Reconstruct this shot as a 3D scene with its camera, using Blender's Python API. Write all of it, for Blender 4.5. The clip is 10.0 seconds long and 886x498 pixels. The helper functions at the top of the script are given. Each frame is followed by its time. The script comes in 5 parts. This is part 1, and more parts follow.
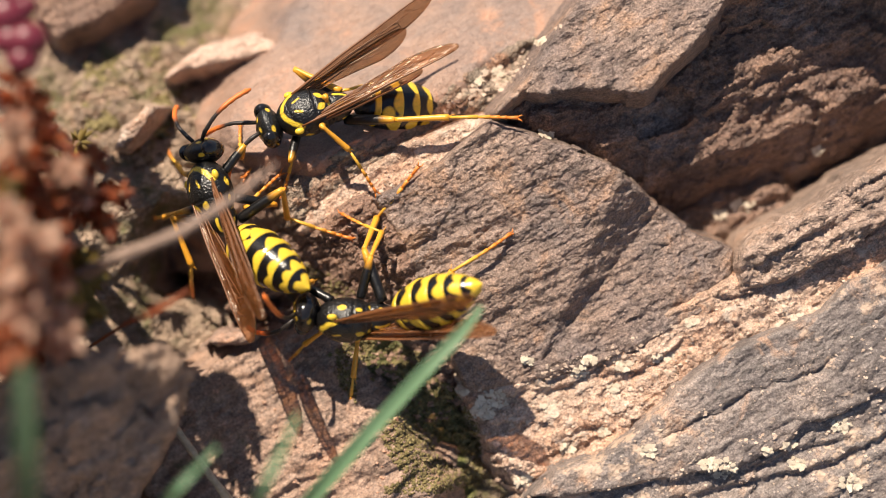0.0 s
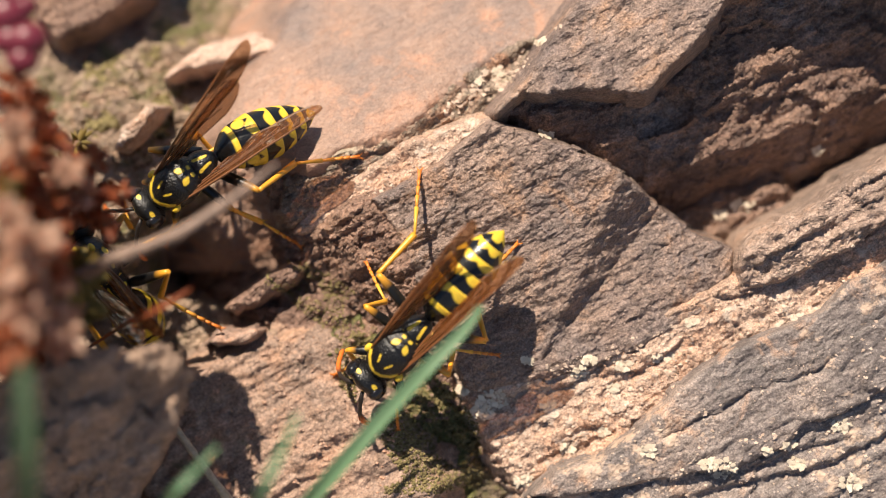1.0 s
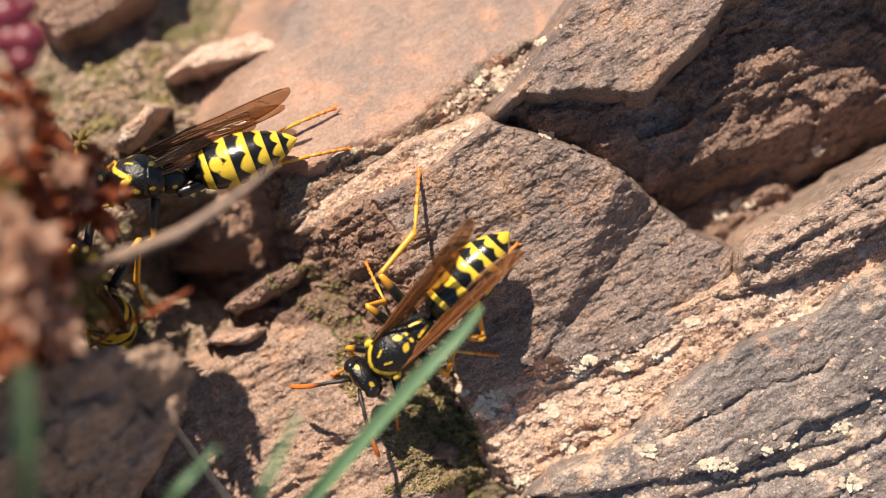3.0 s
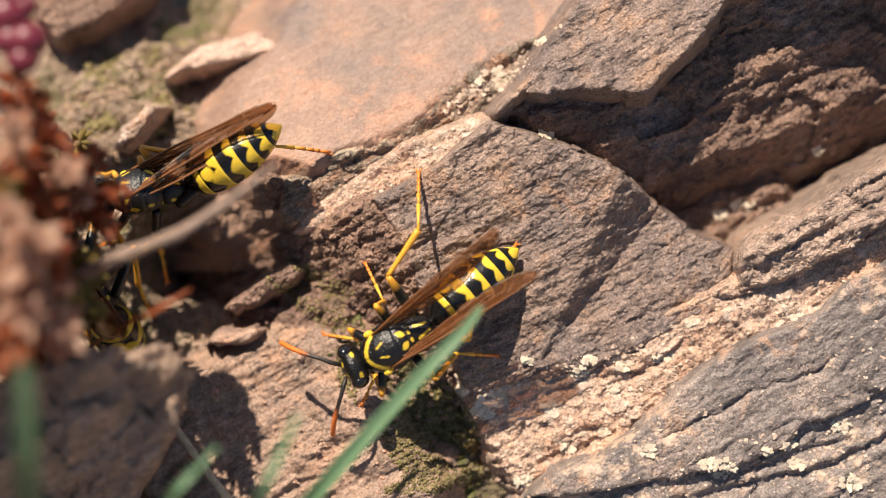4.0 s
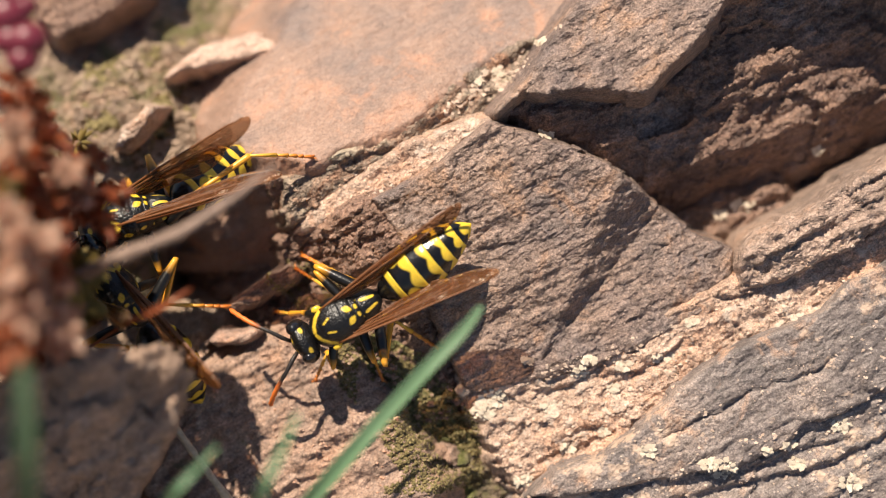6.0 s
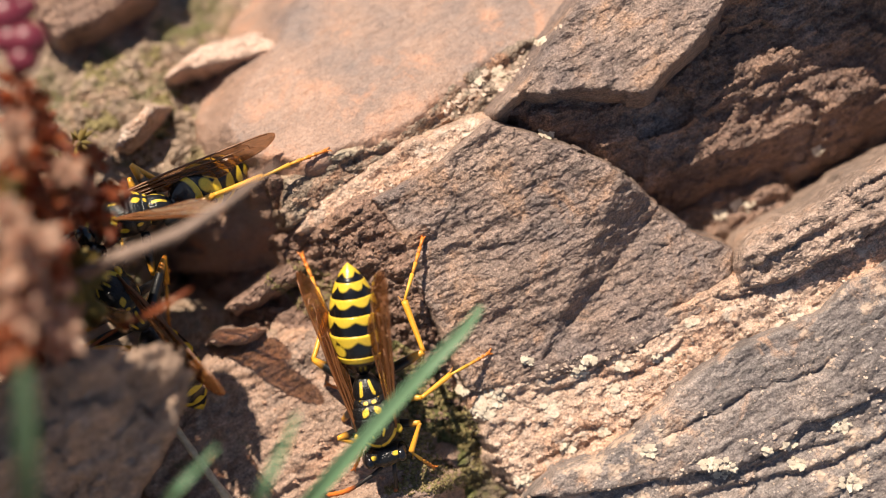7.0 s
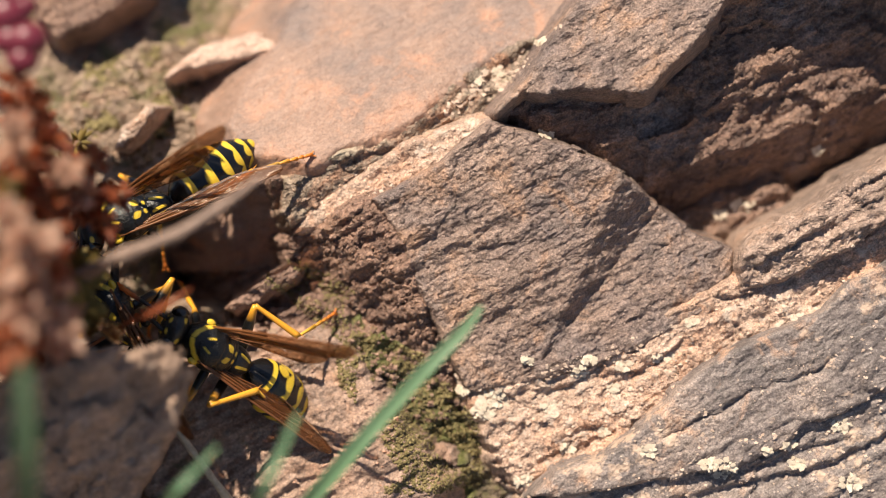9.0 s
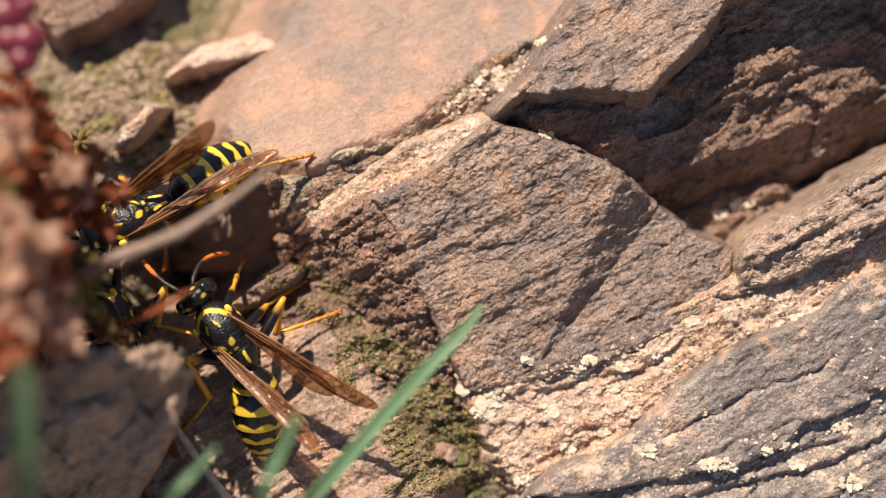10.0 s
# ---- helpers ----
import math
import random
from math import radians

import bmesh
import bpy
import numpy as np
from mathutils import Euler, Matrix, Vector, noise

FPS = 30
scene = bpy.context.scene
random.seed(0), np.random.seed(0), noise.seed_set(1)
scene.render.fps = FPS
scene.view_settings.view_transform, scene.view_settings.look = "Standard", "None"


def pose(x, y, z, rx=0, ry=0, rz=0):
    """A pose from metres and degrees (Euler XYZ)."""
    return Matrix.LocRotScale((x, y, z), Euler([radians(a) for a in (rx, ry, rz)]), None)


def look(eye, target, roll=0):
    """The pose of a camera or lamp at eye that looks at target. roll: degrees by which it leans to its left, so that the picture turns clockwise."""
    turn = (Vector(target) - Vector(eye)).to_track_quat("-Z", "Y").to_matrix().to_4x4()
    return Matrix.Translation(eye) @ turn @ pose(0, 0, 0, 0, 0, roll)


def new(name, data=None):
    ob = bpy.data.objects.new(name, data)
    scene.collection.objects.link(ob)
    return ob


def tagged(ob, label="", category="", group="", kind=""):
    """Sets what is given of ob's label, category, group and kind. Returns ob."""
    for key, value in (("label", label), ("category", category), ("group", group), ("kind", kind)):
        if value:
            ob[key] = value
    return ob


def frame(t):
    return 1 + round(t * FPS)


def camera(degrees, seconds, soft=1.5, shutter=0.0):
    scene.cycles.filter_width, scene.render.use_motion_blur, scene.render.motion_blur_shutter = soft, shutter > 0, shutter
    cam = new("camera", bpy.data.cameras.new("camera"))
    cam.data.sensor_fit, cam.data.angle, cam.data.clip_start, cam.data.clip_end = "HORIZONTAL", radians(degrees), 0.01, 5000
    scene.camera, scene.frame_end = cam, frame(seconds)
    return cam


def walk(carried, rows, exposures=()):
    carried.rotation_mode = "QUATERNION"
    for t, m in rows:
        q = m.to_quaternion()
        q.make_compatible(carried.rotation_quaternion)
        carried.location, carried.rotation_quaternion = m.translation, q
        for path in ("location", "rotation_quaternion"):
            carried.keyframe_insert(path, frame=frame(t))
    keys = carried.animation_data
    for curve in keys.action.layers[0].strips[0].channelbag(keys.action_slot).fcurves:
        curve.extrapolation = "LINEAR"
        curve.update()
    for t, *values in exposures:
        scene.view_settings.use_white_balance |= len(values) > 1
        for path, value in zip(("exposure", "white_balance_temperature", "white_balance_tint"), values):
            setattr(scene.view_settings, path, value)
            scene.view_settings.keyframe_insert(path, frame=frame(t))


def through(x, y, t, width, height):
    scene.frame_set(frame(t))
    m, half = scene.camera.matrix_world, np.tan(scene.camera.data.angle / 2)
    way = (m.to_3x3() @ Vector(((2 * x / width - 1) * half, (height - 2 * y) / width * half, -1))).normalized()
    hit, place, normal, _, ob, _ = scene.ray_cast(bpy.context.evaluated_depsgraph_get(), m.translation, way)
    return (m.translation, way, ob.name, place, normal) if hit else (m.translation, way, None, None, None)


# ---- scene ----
# A macro view, about 64 mm wide, of a rocky slope with three paper wasps.
# Plan coordinates are millimetres in the plane of sharp focus, which faces the camera:
# u to the right, v up the slope, w out of the slope towards the camera.
TILT = 60.0
SECONDS = 10.0
AX_U = Vector((1, 0, 0))
AX_V = Vector((0, math.sin(radians(TILT)), math.cos(radians(TILT))))
AX_W = Vector((0, -math.cos(radians(TILT)), math.sin(radians(TILT))))
PLAN = Matrix((AX_U, AX_V, AX_W)).transposed()
DIST = 150.55


def place(u, v, w):
    """World point, in metres, of plan millimetres."""
    return PLAN @ Vector((u, v, w)) * 0.001


cam = camera(24.0, SECONDS, soft=0.55)
stand = look(place(0, 0, DIST), place(0, 0, 0))
walk(cam, [(0.0, stand), (SECONDS, stand)])
cam.data.dof.use_dof = True
cam.data.dof.focus_distance = 0.1502
cam.data.dof.aperture_fstop = 14.5

# ---- light ----
SUN_FROM = (PLAN @ Vector((-0.28, 0.68, 0.68))).normalized()
world = bpy.data.worlds.new("sky")
scene.world = world
world.use_nodes = True
wn = world.node_tree.nodes
sky = wn.new("ShaderNodeTexSky")
sky.sky_type = "NISHITA"
sky.sun_disc = False
sky.sun_elevation = math.asin(SUN_FROM.z)
sky.sun_rotation = math.atan2(SUN_FROM.x, SUN_FROM.y)
wn["Background"].inputs["Strength"].default_value = 0.06
world.node_tree.links.new(sky.outputs[0], wn["Background"].inputs["Color"])
sun_data = bpy.data.lights.new("sun", "SUN")
sun_data.energy = 5.0
sun_data.angle = radians(0.53)
sun_data.color = (1.0, 0.88, 0.72)
sun = new("sun", sun_data)
sun.matrix_world = look(SUN_FROM * 2.0, (0, 0, 0))
scene.view_settings.exposure = 0.69


# ---- numeric helpers ----
_rng = np.random.RandomState(7)
_PERM = np.concatenate([_rng.permutation(512)] * 3)
_ang = _rng.rand(512) * 2 * np.pi
_GX, _GY = np.cos(_ang), np.sin(_ang)


def gnoise(x, y, seed=0):
    """Gradient noise, about -0.7 to 0.7."""
    x = np.asarray(x, float) + seed * 17.37
    y = np.asarray(y, float) + seed * 5.91
    xi, yi = np.floor(x).astype(int), np.floor(y).astype(int)
    fx, fy = x - xi, y - yi
    sx, sy = fx * fx * fx * (fx * (fx * 6 - 15) + 10), fy * fy * fy * (fy * (fy * 6 - 15) + 10)

    def corner(dx, dy):
        k = _PERM[_PERM[(xi + dx) % 512] + (yi + dy) % 512]
        return _GX[k] * (fx - dx) + _GY[k] * (fy - dy)

    a = corner(0, 0) * (1 - sx) + corner(1, 0) * sx
    b = corner(0, 1) * (1 - sx) + corner(1, 1) * sx
    return a * (1 - sy) + b * sy


def fbm(x, y, octaves=4, seed=0):
    total, amp, f = 0, 1.0, 1.0
    for i in range(octaves):
        total = total + amp * gnoise(x * f, y * f, seed + i * 3)
        amp, f = amp * 0.5, f * 2.03
    return total


def terrace(s, sharp=0.25):
    """Steps with short risers."""
    k = np.floor(s)
    r = np.clip((s - k - 1 + sharp) / sharp, 0, 1)
    return k + r * r * (3 - 2 * r)


def plane(u0, v0, w0, toward, slope):
    """Height of a plane through a point, falling towards a plan direction."""
    a, b, k = math.cos(radians(toward)), math.sin(radians(toward)), math.tan(radians(slope))
    return lambda u, v: w0 - k * ((u - u0) * a + (v - v0) * b)


def outline_distance(u, v, poly):
    """Signed distance to a closed outline, positive outside."""
    d2 = np.full(np.shape(u), 1e9)
    inside = np.zeros(np.shape(u), bool)
    n = len(poly)
    for i in range(n):
        (ax, ay), (bx, by) = poly[i], poly[(i + 1) % n]
        ex, ey = bx - ax, by - ay
        k = np.clip(((u - ax) * ex + (v - ay) * ey) / (ex * ex + ey * ey), 0, 1)
        d2 = np.minimum(d2, (u - ax - k * ex) ** 2 + (v - ay - k * ey) ** 2)
        if ay != by:
            cross = ((ay > v) != (by > v)) & (u < ex * (v - ay) / (by - ay) + ax)
            inside ^= cross
    return np.where(inside, -1, 1) * np.sqrt(d2)


# ---- mesh helpers ----
def mesh_from(name, verts, faces, mat, smooth=True, marks=None):
    me = bpy.data.meshes.new(name)
    me.from_pydata([tuple(p) for p in verts], [], [tuple(f) for f in faces])
    me.materials.append(mat)
    if smooth:
        me.polygons.foreach_set("use_smooth", np.ones(len(me.polygons), bool))
    if marks is not None:
        at = me.attributes.new("mark", "FLOAT", "POINT")
        at.data.foreach_set("value", np.asarray(marks, np.float32))
    me.update()
    return me


def part(name, me, parent, label=""):
    ob = new(name, me)
    ob.parent = parent
    if label:
        tagged(ob, label=label)
    return ob


class Shape:
    """Collects vertices, faces and one number per vertex for a single mesh."""

    def __init__(self):
        self.v, self.f, self.m = [], [], []

    def tube(self, pts, radii, seg=10, mark=None, flat=1.0, cap=True):
        pts = [Vector(p) for p in pts]
        n0, n = len(self.v), len(pts)
        ref = Vector((0, 0, 1))
        d0 = (pts[-1] - pts[0]).normalized()
        if abs(d0.z) > 0.9:
            ref = Vector((0, 1, 0))
        for i, p in enumerate(pts):
            d = (pts[min(i + 1, n - 1)] - pts[max(i - 1, 0)]).normalized()
            side = d.cross(ref).normalized()
            up = side.cross(d).normalized()
            for j in range(seg):
                a = 2 * math.pi * j / seg
                self.v.append(p + (side * math.cos(a) + up * math.sin(a) * flat) * radii[i])
                self.m.append(mark(i / (n - 1), a) if mark else 0.0)
        for i in range(n - 1):
            for j in range(seg):
                a, b = n0 + i * seg + j, n0 + i * seg + (j + 1) % seg
                self.f.append((a, b, b + seg, a + seg))
        if cap:
            self.f.append(tuple(range(n0 + seg - 1, n0 - 1, -1)))
            self.f.append(tuple(n0 + (n - 1) * seg + j for j in range(seg)))
        return self

    def blob(self, centre, size, nu=16, nv=10, mark=None, warp=None):
        """A closed rounded body; x runs from pole to pole."""
        n0 = len(self.v)
        c = Vector(centre)
        for i in range(nv + 1):
            th = math.pi * i / nv
            for j in range(nu):
                a = 2 * math.pi * j / nu
                q = Vector((-math.cos(th), math.sin(th) * math.cos(a), math.sin(th) * math.sin(a)))
                p = warp(q) if warp else q
                self.v.append(c + Vector((p.x * size[0], p.y * size[1], p.z * size[2])))
                self.m.append(mark(q) if mark else 0.0)
        for i in range(nv):
            for j in range(nu):
                a, b = n0 + i * nu + j, n0 + i * nu + (j + 1) % nu
                self.f.append((a, a + nu, b + nu, b))
        return self

    def mesh(self, name, mat, scale=0.001, smooth=True):
        return mesh_from(name, [p * scale for p in self.v], self.f, mat, smooth, self.m)


# ---- materials ----
def material(name):
    m = bpy.data.materials.new(name)
    m.use_nodes = True
    nt = m.node_tree
    return m, nt, nt.nodes["Principled BSDF"]


def tex_noise(nt, scale, detail=4.0, rough=0.55, coords="Object", stretch=None, turn=0.0, distort=0.0):
    tc = nt.nodes.new("ShaderNodeTexCoord")
    n = nt.nodes.new("ShaderNodeTexNoise")
    n.inputs["Scale"].default_value = scale
    n.inputs["Detail"].default_value = detail
    n.inputs["Roughness"].default_value = rough
    n.inputs["Distortion"].default_value = distort
    src = tc.outputs[coords]
    if stretch:
        mp = nt.nodes.new("ShaderNodeMapping")
        mp.vector_type = "TEXTURE"
        mp.inputs["Rotation"].default_value = (0, 0, radians(turn))
        mp.inputs["Scale"].default_value = [1 / k for k in stretch]
        nt.links.new(src, mp.inputs["Vector"])
        src = mp.outputs[0]
    nt.links.new(src, n.inputs["Vector"])
    return n.outputs["Fac"]


def tex_chips(nt, scale, turn):
    """A random tilt for every cell of a ragged mosaic: small flat chips."""
    tc = nt.nodes.new("ShaderNodeTexCoord")
    mp = nt.nodes.new("ShaderNodeMapping")
    mp.vector_type = "TEXTURE"
    mp.inputs["Rotation"].default_value = (0, 0, radians(turn))
    mp.inputs["Scale"].default_value = (1.9, 0.9, 1.0)
    warp = nt.nodes.new("ShaderNodeTexNoise")
    warp.inputs["Scale"].default_value = scale * 0.8
    warp.inputs["Detail"].default_value = 3.0
    add = nt.nodes.new("ShaderNodeMix")
    add.data_type = "VECTOR"
    add.inputs[0].default_value = 0.9 / scale
    vo = nt.nodes.new("ShaderNodeTexVoronoi")
    vo.inputs["Scale"].default_value = scale
    nt.links.new(tc.outputs["Object"], mp.inputs["Vector"])
    nt.links.new(mp.outputs[0], warp.inputs["Vector"])
    nt.links.new(mp.outputs[0], add.inputs[4])
    nt.links.new(warp.outputs["Color"], add.inputs[5])
    nt.links.new(add.outputs[1], vo.inputs["Vector"])
    off = nt.nodes.new("ShaderNodeVectorMath")
    off.operation = "SUBTRACT"
    nt.links.new(add.outputs[1], off.inputs[0])
    nt.links.new(vo.outputs["Position"], off.inputs[1])
    way = nt.nodes.new("ShaderNodeVectorMath")
    way.operation = "SUBTRACT"
    way.inputs[1].default_value = (0.5, 0.5, 0.5)
    nt.links.new(vo.outputs["Color"], way.inputs[0])
    dot = nt.nodes.new("ShaderNodeVectorMath")
    dot.operation = "DOT_PRODUCT"
    nt.links.new(off.outputs[0], dot.inputs[0])
    nt.links.new(way.outputs[0], dot.inputs[1])
    return calc(nt, "MULTIPLY", dot.outputs["Value"], float(scale))


def ramp(nt, fac, stops):
    r = nt.nodes.new("ShaderNodeValToRGB")
    el = r.color_ramp.elements
    while len(el) < len(stops):
        el.new(0.5)
    for e, (pos, col) in zip(el, stops):
        e.position = pos
        e.color = (*col, 1) if not isinstance(col, float) else (col, col, col, 1)
    nt.links.new(fac, r.inputs[0])
    return r.outputs[0]


def mix(nt, fac, a, b, mode="MIX"):
    n = nt.nodes.new("ShaderNodeMix")
    n.data_type = "RGBA"
    n.blend_type = mode
    for sock, val in ((n.inputs[0], fac), (n.inputs[6], a), (n.inputs[7], b)):
        if isinstance(val, float):
            sock.default_value = val
        elif isinstance(val, tuple):
            sock.default_value = (*val, 1)
        else:
            nt.links.new(val, sock)
    return n.outputs[2]


def calc(nt, op, a, b=0.0, c=0.0):
    n = nt.nodes.new("ShaderNodeMath")
    n.operation = op
    for sock, val in zip(n.inputs, (a, b, c)):
        if isinstance(val, float):
            sock.default_value = val
        else:
            nt.links.new(val, sock)
    return n.outputs[0]


def bump(nt, bsdf, height, distance, strength=1.0, below=None):
    b = nt.nodes.new("ShaderNodeBump")
    b.inputs["Distance"].default_value = distance
    b.inputs["Strength"].default_value = strength
    nt.links.new(height, b.inputs["Height"])
    if below is not None:
        nt.links.new(below, b.inputs["Normal"])
    nt.links.new(b.outputs[0], bsdf.inputs["Normal"])
    return b.outputs[0]


def rock_material(name, dark, mid, light, tint, tint_at=0.56, crust=None, crust_at=0.62, turn=28.0, moss=None, moss_at=0.6, relief=1.0, fleck=1.0):
    m, nt, bs = material(name)
    big = tex_noise(nt, 130, 5, 0.6)
    col = ramp(nt, big, [(0.3, dark), (0.5, mid), (0.68, light)])
    grain = tex_noise(nt, 1500, 6, 0.75, stretch=(0.5, 1.2, 1.0), turn=turn)
    col = mix(nt, 0.75 * fleck, col, ramp(nt, grain, [(0.3, 0.35), (0.5, 0.95), (0.7, 1.5)]), "MULTIPLY")
    rust = tex_noise(nt, 260, 6, 0.68, distort=0.6)
    col = mix(nt, ramp(nt, rust, [(tint_at - 0.05, 0.0), (tint_at + 0.06, 0.85)]), col, tint)
    speck = tex_noise(nt, 6500, 4, 0.75)
    col = mix(nt, 0.6 * fleck, col, ramp(nt, speck, [(0.36, 0.3), (0.5, 1.0), (0.64, 1.9)]), "MULTIPLY")
    if moss:
        patch = tex_noise(nt, 240, 6, 0.7)
        col = mix(nt, ramp(nt, patch, [(moss_at - 0.06, 0.0), (moss_at + 0.05, 1.0)]), col, moss)
    if crust:
        spots = tex_noise(nt, 700, 5, 0.65)
        zone = tex_noise(nt, 90, 3, 0.5)
        both = calc(nt, "ADD", calc(nt, "MULTIPLY", spots, 0.6), calc(nt, "MULTIPLY", zone, 0.4))
        col = mix(nt, ramp(nt, both, [(crust_at - 0.02, 0.0), (crust_at + 0.03, 0.9)]), col, crust)
    nt.links.new(col, bs.inputs["Base Color"])
    bs.inputs["Roughness"].default_value = 0.58
    bs.inputs["Specular IOR Level"].default_value = 0.42
    fol = tex_noise(nt, 1000, 3, 0.5, stretch=(0.42, 1.2, 1.0), turn=turn)
    fine = tex_noise(nt, 3600, 2, 0.5)
    pits = tex_noise(nt, 2600, 4, 0.75, stretch=(0.6, 1.2, 1.0), turn=turn)
    pits = ramp(nt, pits, [(0.36, 0.0), (0.46, 1.0)])
    h = calc(nt, "ADD", calc(nt, "MULTIPLY", fol, 0.7), calc(nt, "MULTIPLY", fine, 0.5))
    h = calc(nt, "ADD", h, calc(nt, "MULTIPLY", pits, 0.1))
    h = calc(nt, "ADD", h, calc(nt, "MULTIPLY", tex_chips(nt, 1700, turn), 0.28))
    h = calc(nt, "ADD", h, calc(nt, "MULTIPLY", tex_chips(nt, 4300, turn + 12), 0.42))
    bump(nt, bs, h, 0.0006 * relief, 1.0)
    return m


ROCK_GREY = rock_material("purple grey slate", (0.15, 0.122, 0.118), (0.245, 0.172, 0.14), (0.33, 0.232, 0.182), (0.34, 0.205, 0.135), 0.58, relief=0.85)
ROCK_PINK = rock_material("pinkish sandstone", (0.26, 0.185, 0.155), (0.4, 0.255, 0.188), (0.49, 0.31, 0.225), (0.49, 0.265, 0.17), 0.57, relief=0.4)
ROCK_SLAB = rock_material("smooth pink sandstone", (0.19, 0.14, 0.122), (0.293, 0.186, 0.138), (0.362, 0.23, 0.17), (0.4, 0.215, 0.14), 0.57, relief=0.3, fleck=0.45)
ROCK_RED = rock_material("red brown broken stone", (0.18, 0.11, 0.085), (0.29, 0.178, 0.13), (0.4, 0.25, 0.185), (0.36, 0.21, 0.14), 0.6, relief=1.1)
ROCK_SEAM = rock_material("sandy orange seam", (0.33, 0.22, 0.16), (0.5, 0.345, 0.26), (0.6, 0.44, 0.345), (0.5, 0.29, 0.19), 0.54, crust=(0.6, 0.475, 0.385), crust_at=0.54, relief=0.75)
ROCK_FACE = rock_material("dark violet brown rock face", (0.125, 0.08, 0.066), (0.25, 0.152, 0.11), (0.33, 0.26, 0.24), (0.28, 0.165, 0.11), 0.6, relief=1.0)
ROCK_CRUST = rock_material("grey slate with pale crust", (0.14, 0.12, 0.115), (0.215, 0.175, 0.158), (0.33, 0.255, 0.215), (0.45, 0.28, 0.19), 0.6, crust=(0.55, 0.4, 0.3), crust_at=0.56, relief=0.42)
ROCK_LEDGE = rock_material("ledge with grey crust", (0.16, 0.13, 0.1), (0.27, 0.2, 0.15), (0.4, 0.3, 0.22), (0.4, 0.22, 0.14), 0.56, crust=(0.46, 0.37, 0.27), crust_at=0.56, relief=1.0)
ROCK_MOSSY = rock_material("mossy crumbling rock", (0.16, 0.12, 0.08), (0.26, 0.19, 0.13), (0.36, 0.26, 0.18), (0.34, 0.2, 0.12), 0.6, moss=(0.14, 0.14, 0.045), moss_at=0.47, relief=1.6)
ROCK_LEDGE_STONE = rock_material("pinkish brown slate", (0.22, 0.165, 0.14), (0.34, 0.24, 0.19), (0.44, 0.315, 0.25), (0.43, 0.27, 0.19), 0.6, relief=0.8)
ROCK_LOW = rock_material("brownish pink sandstone", (0.21, 0.15, 0.12), (0.345, 0.225, 0.165), (0.44, 0.29, 0.215), (0.4, 0.235, 0.155), 0.58, moss=(0.17, 0.145, 0.06), moss_at=0.66, relief=0.45)
ROCK_PALE = rock_material("pale pinkish stone", (0.36, 0.25, 0.2), (0.5, 0.34, 0.26), (0.6, 0.42, 0.33), (0.52, 0.33, 0.24), 0.6, relief=0.3, fleck=0.5)
ROCK_NEAR = rock_material("dark warm brown stone", (0.22, 0.145, 0.105), (0.36, 0.24, 0.175), (0.48, 0.33, 0.245), (0.41, 0.265, 0.18), 0.6, relief=1.0)
SOIL = rock_material("dry soil with moss", (0.24, 0.165, 0.115), (0.38, 0.27, 0.195), (0.52, 0.38, 0.28), (0.46, 0.29, 0.19), 0.58, moss=(0.17, 0.15, 0.06), moss_at=0.58, relief=2.0)


def plain(name, colour, rough=0.5, vary=0.3, scale=800, spec=0.5, relief=0.0):
    m, nt, bs = material(name)
    n = tex_noise(nt, scale, 4, 0.6)
    nt.links.new(mix(nt, vary, colour, ramp(nt, n, [(0.3, tuple(c * 0.4 for c in colour)), (0.7, tuple(min(1, c * 1.5) for c in colour))])), bs.inputs["Base Color"])
    bs.inputs["Roughness"].default_value = rough
    bs.inputs["Specular IOR Level"].default_value = spec
    if relief:
        bump(nt, bs, tex_noise(nt, scale * 3, 4, 0.6), relief)
    return m


def marked(name, base, over, rough=0.35, soft=0.04, relief=0.00002):
    """Two colours parted along the zero line of the mesh's own mark."""
    m, nt, bs = material(name)
    at = nt.nodes.new("ShaderNodeAttribute")
    at.attribute_name = "mark"
    grain = tex_noise(nt, 9000, 3, 0.6)
    f = ramp(nt, calc(nt, "ADD", at.outputs["Fac"], 0.5), [(0.5 - soft, 0.0), (0.5 + soft, 1.0)])
    col = mix(nt, f, base, over)
    col = mix(nt, 0.35, col, ramp(nt, grain, [(0.3, 0.55), (0.7, 1.35)]), "MULTIPLY")
    nt.links.new(col, bs.inputs["Base Color"])
    bs.inputs["Roughness"].default_value = rough
    bs.inputs["Specular IOR Level"].default_value = 0.55
    if relief:
        bump(nt, bs, tex_noise(nt, 7000, 1, 0.5), relief)
    return m


BLACK = (0.006, 0.0055, 0.0055)
YELLOW = (0.72, 0.485, 0.04)
SHELL = marked("black and yellow shell", BLACK, YELLOW, 0.24)
THORAX_SHELL = marked("punctured black shell with yellow spots", BLACK, YELLOW, 0.36, relief=0.00007)
LEG_SHELL = marked("black to yellow leg shell", BLACK, (0.74, 0.34, 0.03), 0.34, soft=0.12)
TARSUS_SHELL = marked("yellow to orange foot shell", (0.75, 0.42, 0.05), (0.7, 0.2, 0.03), 0.4, soft=0.35)
ANTENNA_SHELL = marked("black to orange antenna shell", (0.02, 0.014, 0.012), (0.72, 0.17, 0.025), 0.5, soft=0.12)
EYE = plain("glossy black eye", (0.01, 0.009, 0.01), 0.12, 0.1, 3000, 0.6)


